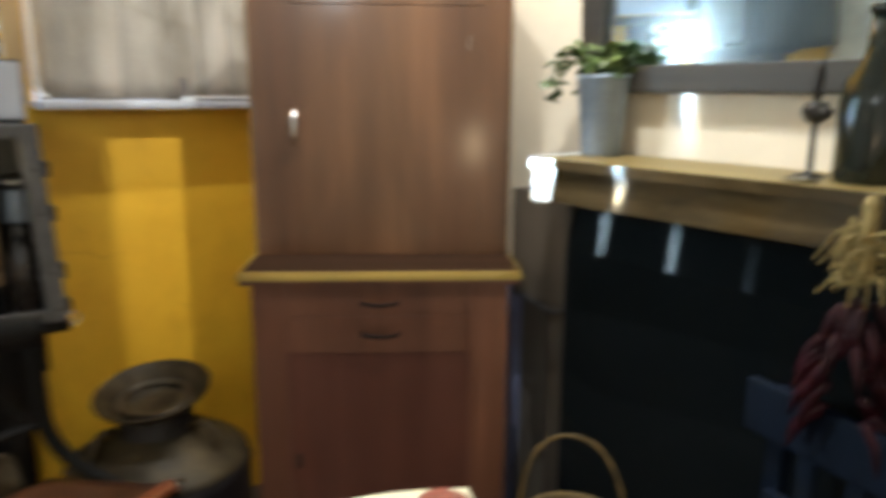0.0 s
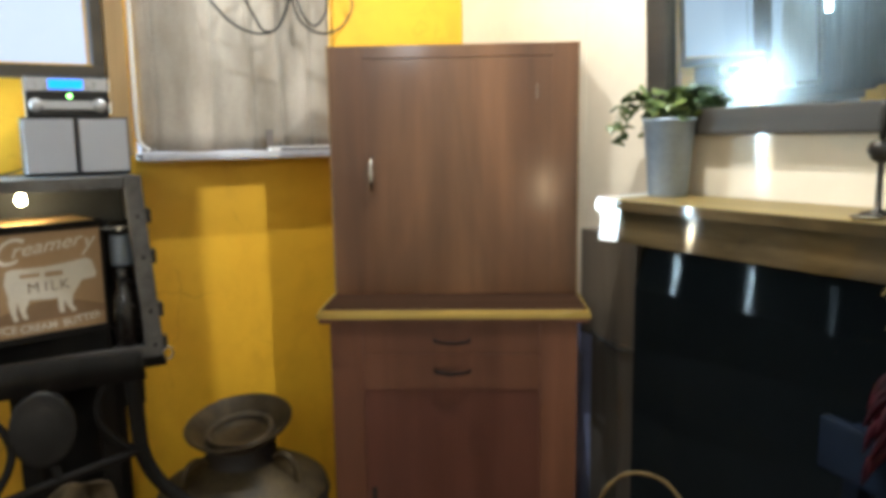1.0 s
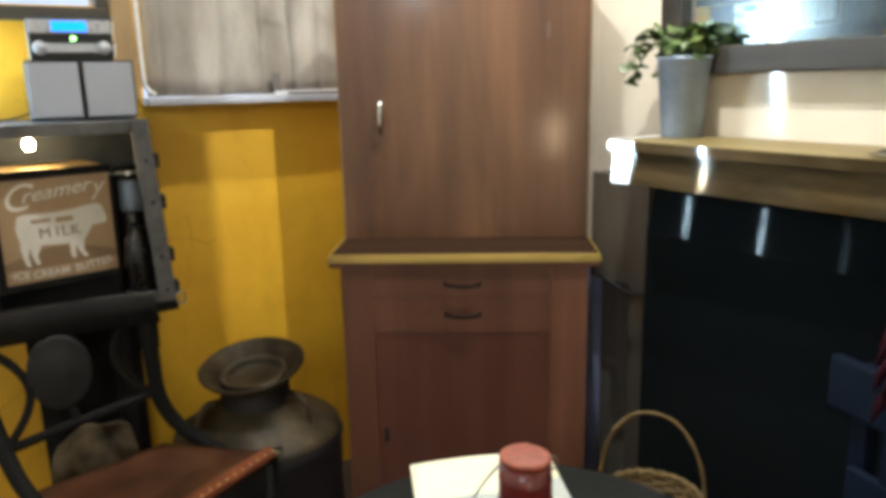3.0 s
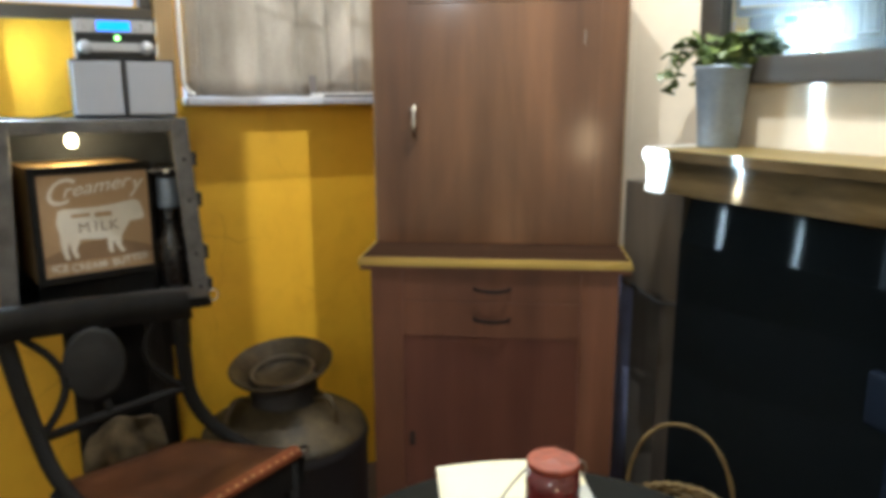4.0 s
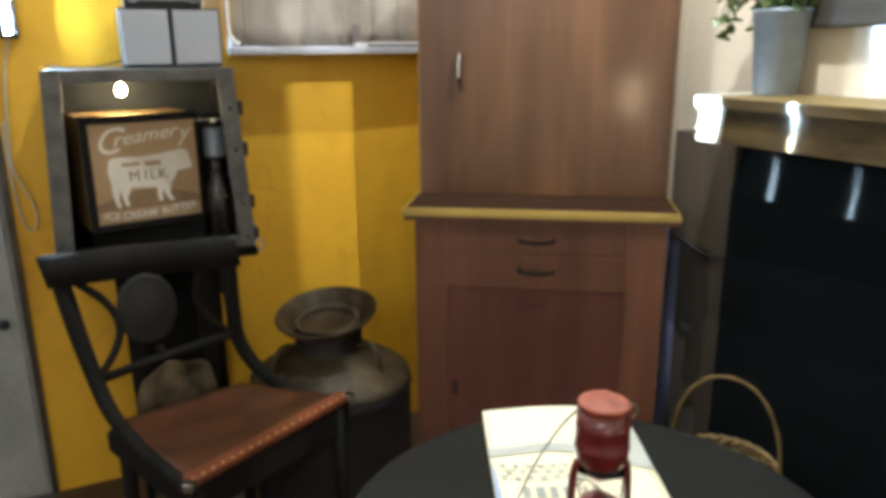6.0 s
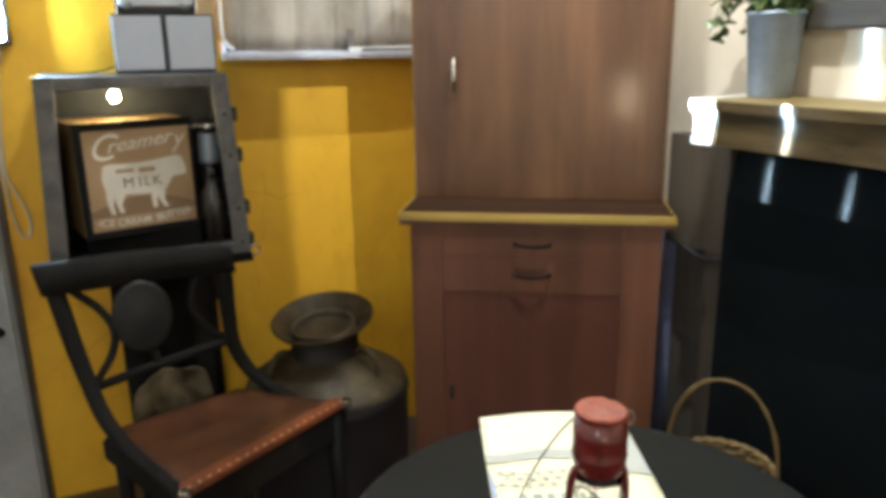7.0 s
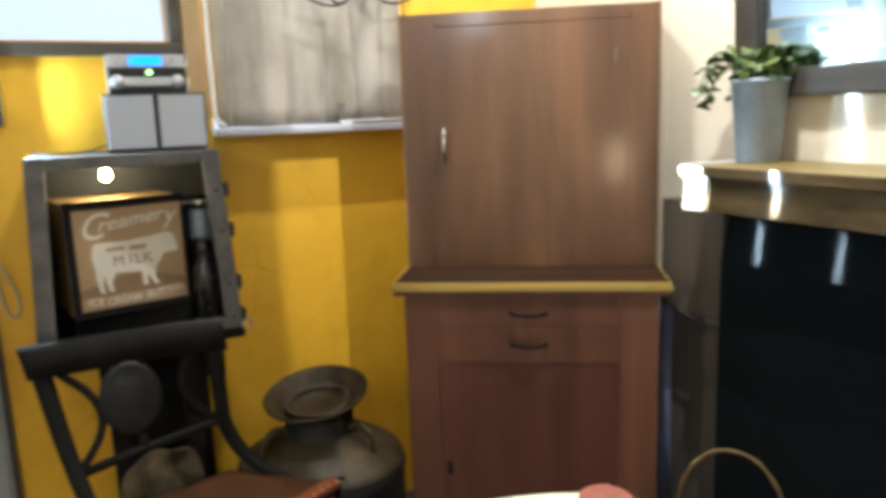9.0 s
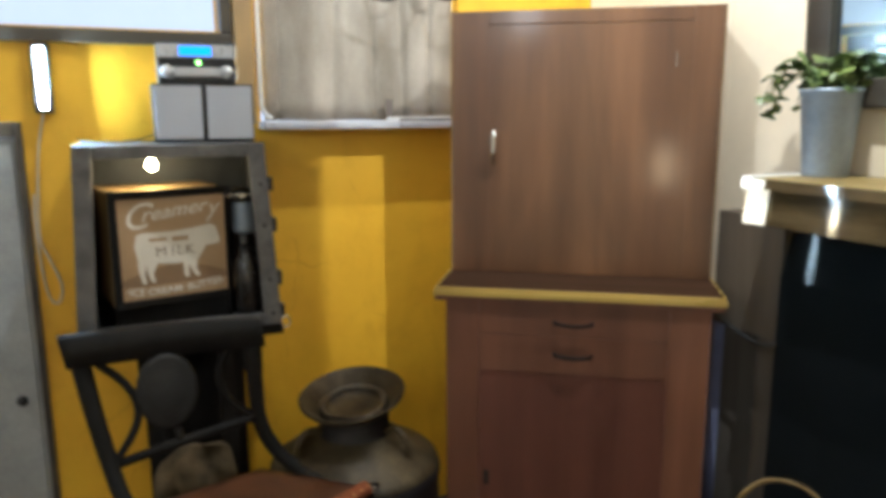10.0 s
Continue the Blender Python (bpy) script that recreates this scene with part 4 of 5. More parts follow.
# stay and fastener on the sill
st = thing("window_stay", YELLOW, "white painted window stay lying on the sill", "window stay")
part("stay_bar", slanted(-0.725, -0.49, -0.745, -0.49, -0.050, -0.040, 1.3128, 1.3185, 0.002), M_WHITEPAINT, st)
part("stay_block", box(-0.748, -0.712, -0.060, -0.030, 1.3062, 1.3165, 0.003), M_WHITEPAINT, st)
# dull brown plate stands in for a shadow patch low on the curtain
part("shade_plate", box(-0.742, -0.718, -0.012, -0.006, 1.3062, 1.372, 0.002), plain("dull_brown_shade", (0.17, 0.14, 0.125), 0.6), st, "dull brown plate standing in for a shadow on the curtain")
# dark bar put where only the shaded gap below the stay shows
part("stay_slot", box(-0.708, -0.53, -0.046, -0.036, 1.3062, 1.3125, 0.001), M_IRON, st, "dark strip standing in for the shaded gap under the stay")
part("stay_pin", lathe([(0, 1.325), (0.005, 1.324), (0.005, 1.3062), (0, 1.3062)], 8), M_IRON, st).location = (-0.70, -0.02, 0)

# ---- milk churn ----
ch = thing("milk_churn", pose(-0.555, -0.05, 0, 0, 0, 20), "old tarnished metal milk churn on the floor", "milk churn")
# the side's shade is put into its near-black colour
part("churn_body", lathe([(0, 0), (0.214, 0), (0.222, 0.012), (0.218, 0.03), (0.218, 0.405), (0.223, 0.416), (0.218, 0.427), (0.2178, 0.4345)], 56), plain("shaded_churn_side", (0.014, 0.011, 0.013), 0.6, 0.2, 0.4, 7, 70, 0.3), ch, "side coloured near-black for its shade", True)
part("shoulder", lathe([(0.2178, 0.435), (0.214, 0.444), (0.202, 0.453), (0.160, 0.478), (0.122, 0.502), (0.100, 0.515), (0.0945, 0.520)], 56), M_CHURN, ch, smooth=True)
# darker copy of the steel: shade under the lip, painted in
part("neck", lathe([(0.0945, 0.5205), (0.090, 0.530), (0.0885, 0.588)], 56), plain("shaded_churn_neck", (0.024, 0.019, 0.017), 0.55, 0.4, 0.4, 7, 70, 0.3), ch, smooth=True)
RIM = Matrix.Translation((0, 0, 0.577)) @ Matrix.Rotation(radians(-6), 4, "Y") @ Matrix.Rotation(radians(9), 4, "X")
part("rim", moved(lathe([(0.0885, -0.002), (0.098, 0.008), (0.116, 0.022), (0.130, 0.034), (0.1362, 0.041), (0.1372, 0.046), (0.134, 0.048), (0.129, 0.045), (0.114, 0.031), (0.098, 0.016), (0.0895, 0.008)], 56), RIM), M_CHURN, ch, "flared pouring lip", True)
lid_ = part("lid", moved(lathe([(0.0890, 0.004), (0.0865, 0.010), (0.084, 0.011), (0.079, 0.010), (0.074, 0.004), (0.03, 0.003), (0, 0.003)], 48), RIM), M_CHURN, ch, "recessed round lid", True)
# lighter steel carries the highlight along the lid's ring
part("lid_ring", moved(lathe([(0.0868, 0.012), (0.0872, 0.019), (0.083, 0.0225), (0.077, 0.021), (0.0745, 0.012)], 48), RIM), plain("highlit_lid_steel", (0.075, 0.056, 0.034), 0.45, 0.3, 0.4, 20, 90, 0.3), lid_, "ring of the lid, lighter for its highlight", True)
for a in (205, -38):
    c, s_ = math.cos(radians(a)), math.sin(radians(a))
    pts = [(0.094, 0.0, 0.532), (0.118, 0.0, 0.546), (0.142, 0.0, 0.540), (0.160, 0.0, 0.512), (0.166, 0.0, 0.462)]
    part("handle", tube(smooth_line([(x * c - y * s_, x * s_ + y * c, z) for x, y, z in pts], 4), 0.0075, 8, flat=0.45), M_CHURN, ch, "flat side strap handle", True)

# ---- chair with leather seat ----
CH = Vector((-0.70, -0.40, 0.0))
cr = thing("leather_chair", Matrix.Translation(CH), "old ebonised chair with studded brown leather seat and oval back", "chair")


def back_at(a, z, out=0.0):
    """A place in the leaning chair back: a from one side to the other."""
    k = (z - 0.47) / 0.36
    low = Vector((-0.94, -0.47, 0)).lerp(Vector((-0.70, -0.20, 0)), a)
    top = Vector((-1.065, -0.432, 0)).lerp(Vector((-0.732, -0.225, 0)), a)
    p = low.lerp(top, k)
    n = Vector((0.52, -0.85, 0))
    return Vector((p.x, p.y, z)) + n * out - CH


SEAT = [(-0.445, -0.246), (-0.745, -0.205), (-0.955, -0.455), (-0.650, -0.662)]
local = [(x - CH.x, y - CH.y) for x, y in SEAT]
cxy = (sum(p[0] for p in local) / 4, sum(p[1] for p in local) / 4)
inner = [(cxy[0] + (x - cxy[0]) * 0.97, cxy[1] + (y - cxy[1]) * 0.97) for x, y in local]
seat = bmesh.new()
N = 14
grid = []
for j in range(N + 1):
    row = []
    for i in range(N + 1):
        a, b = i / N, j / N
        p = [(1 - b) * ((1 - a) * inner[2][k] + a * inner[1][k]) + b * ((1 - a) * inner[3][k] + a * inner[0][k]) for k in (0, 1)]
        sag = 0.010 * math.sin(math.pi * a) * math.sin(math.pi * b) - 0.004 * noise.noise(Vector((a * 4, b * 4, 1)))
        row.append(seat.verts.new((p[0], p[1], 0.4725 - sag)))
    grid.append(row)
for j in range(N):
    for i in range(N):
        seat.faces.new((grid[j][i], grid[j][i + 1], grid[j + 1][i + 1], grid[j + 1][i]))
r = bmesh.ops.extrude_face_region(seat, geom=seat.faces[:])
for v in [g for g in r["geom"] if isinstance(g, bmesh.types.BMVert)]:
    v.co.z = 0.452
stp = part("seat", seat, M_LEATHER, cr, "worn brown leather seat pad", True)
front_a, front_b = Vector((*local[3], 0)), Vector((*local[0], 0))
fdir = (front_b - front_a).normalized()
fin = Vector((-fdir.y, fdir.x, 0))
if fin.dot(Vector((*cxy, 0)) - front_a) < 0:
    fin = -fin
trim = bmesh.new()
q = [front_a - fin * 0.004, front_b - fin * 0.004, front_b + fin * 0.034, front_a + fin * 0.034]
prism([(p.x, p.y) for p in q], 0.462, 0.477, 0.003, trim)
strip_ = part("seat_trim", trim, M_LEATHERTRIM, cr, "orange brown leather strip along the front edge")
for i in range(19):
    p = front_a.lerp(front_b, (i + 0.5) / 19) + fin * 0.005
    part("nail", moved(lathe([(0, 0.0032), (0.0022, 0.0023), (0.0034, 0)], 8), Matrix.Translation((p.x, p.y, 0.4768))), M_BRASS, strip_, smooth=True)
for e in (front_a, front_b):
    part("corner_cap", box(e.x - 0.011, e.x + 0.011, e.y - 0.011, e.y + 0.011, 0.460, 0.4795, 0.004), M_STEEL, cr, "bright metal corner cap")
part("apron", prism([(p.x, p.y) for p in (front_a + fin * 0.004, front_b + fin * 0.004, front_b + fin * 0.022, front_a + fin * 0.022)], 0.385, 0.4615, 0.002), M_DARKWOOD, cr)
for i, j in ((0, 1), (3, 2), (1, 2)):
    a, b = Vector((*local[i], 0)), Vector((*local[j], 0))
    d = (b - a).normalized()
    n = Vector((-d.y, d.x, 0)) * 0.009
    part("seat_rail", prism([(p.x, p.y) for p in (a + d * 0.02 - n, b - n, b + n, a + d * 0.02 + n)], 0.405, 0.4515, 0.002), M_DARKWOOD, cr)
crest = bmesh.new()
K = 16
rows = []
for i in range(K + 1):
    a = -0.035 + 1.07 * i / K
    bow = 0.012 * math.sin(math.pi * i / K)
    top = 0.862 + 0.004 * math.sin(math.pi * i / K)
    rows.append([crest.verts.new(back_at(a, z) + Vector((0.52, -0.85, 0)) * (o - bow)) for z, o in ((0.797, 0.0), (0.797, 0.030), (top - 0.004, 0.028), (top, 0.018), (top, 0.002))])
for a, b in zip(rows, rows[1:]):
    for k in range(5):
        crest.faces.new((a[k], a[(k + 1) % 5], b[(k + 1) % 5], b[k]))
crest.faces.new(rows[0])
crest.faces.new(rows[-1][::-1])
part("crest_rail", crest, M_DARKWOOD, cr, smooth=True)
rst = smooth_line([(-0.738, -0.236, 0.80), (-0.738, -0.230, 0.69), (-0.734, -0.222, 0.60), (-0.706, -0.210, 0.53), (-0.65, -0.210, 0.482), (-0.56, -0.226, 0.448)], 7)
lst = smooth_line([(-1.050, -0.424, 0.80), (-1.015, -0.440, 0.69), (-0.980, -0.452, 0.59), (-0.920, -0.490, 0.515), (-0.80, -0.572, 0.480), (-0.665, -0.652, 0.462)], 7)
for line in (rst, lst):
    part("stile", tube([p - CH for p in line], [0.0205 - 0.006 * i / len(line) for i in range(len(line))], 10), M_DARKWOOD, cr, "curved stile sweeping into the seat side", True)
part("cross_rail", tube([back_at(a, z) for a, z in ((0.02, 0.577), (0.36, 0.594), (0.77, 0.611), (0.93, 0.62))], 0.011, 8), M_DARKWOOD, cr, smooth=True)
for side in (0, 1):
    lp = [(0.104, 0.797), (0.216, 0.745), (0.250, 0.692), (0.19, 0.640), (0.035, 0.580)]
    if side:
        lp = [(0.98 - a, z + 0.02) for a, z in lp]
    part("back_loop", tube(smooth_line([back_at(a, z) for a, z in lp], 6), 0.009, 8), M_DARKWOOD, cr, "bent wood loop", True)
ov = bmesh.new()
c0 = back_at(0.43, 0.716)
ax = (back_at(0.6, 0.716) - back_at(0.26, 0.716)).normalized()
nz = Vector((0.52, -0.85, 0)).normalized()
cen = [ov.verts.new(c0 + nz * h) for h in (0.020, -0.008)]
rr = []
for k, h in ((0.55, 0.018), (0.86, 0.010), (0.97, 0.012), (1.0, 0.004), (1.0, -0.008)):
    rr.append([ov.verts.new(c0 + ax * (0.066 * k * math.cos(t)) + Vector((0, 0, 0.088 * k * math.sin(t))) + nz * h) for t in [i * math.pi / 16 for i in range(32)]])
for a, b in zip(rr, rr[1:]):
    for i in range(32):
        ov.faces.new((a[i], a[(i + 1) % 32], b[(i + 1) % 32], b[i]))
for i in range(32):
    ov.faces.new((rr[0][i], rr[0][(i + 1) % 32], cen[0]))
    ov.faces.new((rr[-1][i], cen[1], rr[-1][(i + 1) % 32]))
part("oval_panel", ov, plain("grey_embossed_leather", (0.013, 0.012, 0.012), 0.55, 0, 0.4, 30, 150, 0.6), cr, "dark grey embossed oval back panel", True)
for a, z0, z1 in ((0.43, 0.60, 0.628), (0.43, 0.80, 0.806)):
    part("panel_strut", tube([back_at(a, z0), back_at(a, z1)], 0.010, 8), M_DARKWOOD, cr)
for i, (x, y) in enumerate(local):
    k = 0.88
    part("leg", tube([(cxy[0] + (x - cxy[0]) * k, cxy[1] + (y - cxy[1]) * k, 0.45), (cxy[0] + (x - cxy[0]) * (k + 0.02), cxy[1] + (y - cxy[1]) * (k + 0.02), 0.22), (cxy[0] + (x - cxy[0]) * (k + 0.10), cxy[1] + (y - cxy[1]) * (k + 0.10), 0.0)], [0.019, 0.016, 0.012], 10), M_DARKWOOD, cr, smooth=True)
sk = thing("sack", YELLOW @ pose(-1.375, -0.345, 0), "slumped pale burlap sack behind the chair", "sack")
sk_line = smooth_line([(0.06, 0, 0.0), (0.095, 0, 0.04), (0.108, 0, 0.18), (0.108, 0, 0.32), (0.104, 0, 0.40), (0.092, 0, 0.46), (0.066, 0, 0.495), (0.02, 0, 0.503)], 6)
sk_bm = lathe([(0, 0)] + [(p.x, p.z) for p in sk_line] + [(0, 0.495)], 56)
for v in sk_bm.verts:
    fold = 0.10 * math.sin(5 * math.atan2(v.co.y, v.co.x) + 9 * v.co.z) + 0.34 * noise.noise(v.co * 9)
    v.co.x *= 0.92 + fold
    v.co.z += 0.030 * noise.noise(v.co * 13) if v.co.z > 0.1 else 0.0
    v.co.y = v.co.y * (0.45 + fold) + 0.02 * noise.noise(v.co * 15 + Vector((4, 0, 0)))
part("sack_cloth", sk_bm, M_SACK, sk, smooth=True)

# ---- round table, paper and lantern ----
tb = thing("round_table", pose(0.105, -1.085, 0), "small round black table on a pedestal", "table")
part("tabletop", lathe([(0, 0.728), (0.292, 0.728), (0.300, 0.733), (0.302, 0.741), (0.299, 0.749), (0.292, 0.7515), (0, 0.7515)], 96), M_TABLE, tb)
part("pedestal", lathe([(0, 0.728), (0.10, 0.727), (0.05, 0.70), (0.032, 0.66), (0.03, 0.10), (0.045, 0.06), (0.08, 0.04)], 28), M_DARKWOOD, tb, smooth=True)
part("base_plate", lathe([(0, 0.045), (0.08, 0.041), (0.20, 0.022), (0.215, 0.010), (0.213, 0), (0, 0)], 48), M_IRON, tb, smooth=True)
PP = Matrix.Translation((-0.056, -0.815, 0.7525)) @ Matrix.Rotation(radians(10.5), 4, "Z")
pp = thing("printed_card", PP, "white printed card with grey pattern lying on the table", "card")


def sheet_z(x, y):
    """The card lifts a little towards its far edge."""
    return 0.0012 + 0.010 * max(0.0, 1 + y / 0.10) ** 2 * (0.35 + 0.65 * math.sin(math.pi * min(1, max(0, x / 0.215))))


pb = bmesh.new()
g = [[pb.verts.new((0.218 * i / 12, -0.30 * j / 24, sheet_z(0.218 * i / 12, -0.30 * j / 24))) for i in range(13)] for j in range(25)]
for j in range(24):
    for i in range(12):
        pb.faces.new((g[j][i], g[j + 1][i], g[j + 1][i + 1], g[j][i + 1]))
pb.normal_update()
bmesh.ops.solidify(pb, geom=pb.faces[:], thickness=0.0006)
part("sheet", pb, M_PAPER, pp, smooth=True)


def print_shape(name, pts, material, lift):
    bm = bmesh.new()
    vs = [bm.verts.new((x, y, sheet_z(x, y) + lift)) for x, y in pts]
    f = bm.faces.new(vs)
    bmesh.ops.triangulate(bm, faces=[f])
    return part(name, bm, material, pp)


wave = [(0.001 + 0.216 * i / 18, -0.098 - 0.006 * math.sin(i * 0.5 + 1.0) + (0.030 if i > 12 else 0.0) * (i - 12) / 6) for i in range(19)]
low = [(0.217 - 0.216 * i / 18, -0.122 - 0.006 * math.sin(i * 0.42) - (0.045 * (7 - i) / 7 if i < 7 else 0.0)) for i in range(19)]
print_shape("grey_wave", wave + low, M_INKGREY, 0.0018)
for j in range(3):
    for i in range(8):
        x, y = 0.016 + 0.017 * i + (0.008 if j % 2 else 0), -0.150 - 0.014 * j - 0.004 * math.sin(i * 0.6)
        print_shape("printed_dot", [(x + 0.0055 * math.cos(k * math.pi / 4), y + 0.0042 * math.sin(k * math.pi / 4)) for k in range(8)], M_INKGREY, 0.0024)
for x, w, h in ((0.035, 0.010, 0.026), (0.052, 0.012, 0.024), (0.070, 0.010, 0.026), (0.087, 0.012, 0.024), (0.106, 0.009, 0.026), (0.122, 0.012, 0.024)):
    print_shape("printed_bar", [(x, -0.202), (x + w, -0.202), (x + w, -0.202 - h), (x, -0.202 - h)], M_INKDARK, 0.0024)
print_shape("blue_corner", [(0.001, -0.140), (0.004, -0.165), (0.006, -0.185), (0.008, -0.24), (0.001, -0.24)], M_INKBLUE, 0.0030)

ln = thing("hurricane_lantern", pose(0.1055, -1.10, 0.7540, 0, 0, 12), "small red hurricane lantern with glass globe, standing on the card", "lantern")
part("fuel_tank", lathe([(0, 0), (0.031, 0), (0.034, 0.005), (0.033, 0.022), (0.028, 0.031), (0.014, 0.034), (0.012, 0.046), (0, 0.046)], 36), M_RED, ln, smooth=True)
part("burner_plate", lathe([(0.0125, 0.046), (0.022, 0.047), (0.023, 0.052), (0.010, 0.055), (0.006, 0.064), (0, 0.064)], 32), M_REDDARK, ln, smooth=True)
gl = part("globe", lathe([(0.0185, 0.0525), (0.0245, 0.064), (0.0272, 0.078), (0.0262, 0.092), (0.0235, 0.1035), (0.0225, 0.1035), (0.0250, 0.092), (0.0260, 0.078), (0.0234, 0.064), (0.0175, 0.0525)], 36), M_GLASS, ln, "clear glass globe", True)
gl.visible_shadow = False
part("globe_collar", lathe([(0.0180, 0.1000), (0.0225, 0.1010), (0.0262, 0.1060), (0.0286, 0.1135), (0.0296, 0.122), (0.0304, 0.1245), (0.0296, 0.127), (0.0290, 0.146), (0.0298, 0.149), (0.0290, 0.152), (0.0286, 0.1685), (0.0240, 0.1690), (0.0180, 0.1015)], 40), M_REDDARK, ln, "straight dark red chimney", True)
cap = lathe([(0.0, 0.1770), (0.008, 0.1768), (0.0150, 0.1746), (0.0240, 0.1770), (0.0275, 0.1762), (0.0290, 0.1738), (0.0280, 0.1710), (0.0262, 0.1688), (0.0, 0.1695)], 36)
for v in cap.verts:
    v.co.z += 0.0016 * noise.noise(v.co * 90) - (0.0012 if v.co.x > 0.012 else 0.0)
part("cap", cap, M_CAPRED, ln, "faded red dished cap", True)
for sx in (-1, 1):
    part("side_tube", tube(smooth_line([(sx * 0.026, 0, 0.018), (sx * 0.0310, 0, 0.034), (sx * 0.0315, 0, 0.070), (sx * 0.0300, 0, 0.092), (sx * 0.0262, 0, 0.106)], 5), 0.0045, 8), M_REDDARK, ln, smooth=True)
part("bail_ring", tube([(0.0315 + 0.0055 * math.cos(k * math.pi / 6), 0.0, 0.164 + 0.008 * math.sin(k * math.pi / 6)) for k in range(12)], 0.0010, 6, True), M_WIRE, ln, smooth=True)
part("bail", tube(smooth_line([(-0.028, 0.004, 0.166), (-0.046, 0.003, 0.146), (-0.070, 0.002, 0.108), (-0.091, 0.001, 0.060), (-0.103, 0.0, 0.020), (-0.0915, 0.0006, 0.0592), (-0.0705, 0.0013, 0.107), (-0.0465, 0.002, 0.1452), (-0.0285, 0.002, 0.165)], 6), 0.0010, 6), M_WIRE, ln, "thin wire bail handle folded down", True)
gd = [(0.0285 * math.cos(a), 0.0285 * math.sin(a), 0.078 + 0.016 * math.sin(2 * a)) for a in [i * math.pi / 16 for i in range(32)]]
part("globe_guard", tube(gd, 0.0011, 6, True), M_WIRE, ln, "thin wire globe guard", True)

# ---- basket on a stool by the fireplace ----
sl_ = thing("low_stool", pose(0.40, -0.405, 0), "low dark wooden stool under the basket", "stool")
part("seat", lathe([(0, 0.293), (0.13, 0.293), (0.135, 0.303), (0.13, 0.322), (0, 0.322)], 40), M_DARKWOOD, sl_)
for a in range(4):
    t = a * math.pi / 2 + 0.5
    part("leg", tube([(0.09 * math.cos(t), 0.09 * math.sin(t), 0.294), (0.13 * math.cos(t), 0.13 * math.sin(t), 0.0)], [0.015, 0.012], 8), M_DARKWOOD, sl_)
bk = thing("wicker_basket", pose(0.410, -0.385, 0.323, 0, 0, -24), "round pale wicker basket with a hoop handle", "basket")


def weave_ring(z, r, amp, n=24, phase=0):
    pts = []
    for i in range(n * 4):
        a = 2 * math.pi * i / (n * 4)
        q = r + amp * math.cos(n * a / 2 + phase)
        pts.append((q * math.cos(a), q * math.sin(a), z))
    return pts


for k in range(13):
    z = 0.008 + 0.0088 * k
    part("weave", tube(weave_ring(z, 0.082 + 0.022 * k / 12, 0.0028, 24, math.pi * (k % 2)), 0.0042, 5, True), M_WICKER, bk, smooth=True)
for k in range(24):
    a = 2 * math.pi * k / 24
    part("stake", tube([(0.080 * math.cos(a), 0.080 * math.sin(a), 0.004), (0.110 * math.cos(a), 0.110 * math.sin(a), 0.124)], 0.0026, 5), M_WICKER, bk)
part("basket_base", lathe([(0, 0.0), (0.082, 0.0), (0.082, 0.006), (0, 0.006)], 32), M_WICKER, bk)
for ph in (0, math.pi):
    part("rim_braid", tube([((0.106 + 0.004 * math.cos(13 * a + ph)) * math.cos(a), (0.106 + 0.004 * math.cos(13 * a + ph)) * math.sin(a), 0.124 + 0.004 * math.sin(13 * a + ph)) for a in [2 * math.pi * i / 130 for i in range(130)]], 0.0045, 6, True), M_WICKER, bk, smooth=True)
hp = []
for i in range(49):
    u = math.pi * i / 48
    hp.append((-0.111 * math.cos(u), 0.002 * math.sin(7 * u), 0.110 + 0.210 * math.sin(u) ** 0.8))
part("handle", tube(hp, [0.0056 + 0.001 * math.sin(i * 1.1) for i in range(49)], 8, flat=0.6), M_WICKER, bk, "flat bound hoop handle", True)

# ---- planted pot on the mantel ----
pt = thing("zinc_pot", MANTEL @ pose(1.046, -0.078, 1.190), "tall blue grey zinc pot with ivy on the mantel", "plant pot")
part("pot", lathe([(0, 0.0), (0.045, 0.0), (0.0465, 0.004), (0.061, 0.176), (0.064, 0.180), (0.064, 0.186), (0.060, 0.187), (0.058, 0.176), (0.057, 0.165), (0, 0.163)], 48), M_ZINC, pt, smooth=True)
part("soil", lathe([(0.0565, 0.166), (0.03, 0.172), (0, 0.175)], 24), M_SOIL, pt)


iv = thing("ivy_plant", MANTEL @ pose(1.046, -0.078, 1.190), "bushy green ivy trailing over the pot rim", "plant")
LEAF = [(0, -0.5), (0.42, -0.42), (0.60, -0.05), (0.30, 0.12), (0.28, 0.42), (0, 0.75), (-0.28, 0.42), (-0.30, 0.12), (-0.60, -0.05), (-0.42, -0.42)]
lb = bmesh.new()
mid = lb.verts.new((0, 0, 0.12))
rim = [lb.verts.new((x, y, -0.20 * abs(x))) for x, y in LEAF]
for j in range(len(rim)):
    lb.faces.new((mid, rim[j], rim[(j + 1) % len(rim)]))
leaf_mesh = link_mesh("leaf", lb, M_IVY)
rng = random.Random(5)
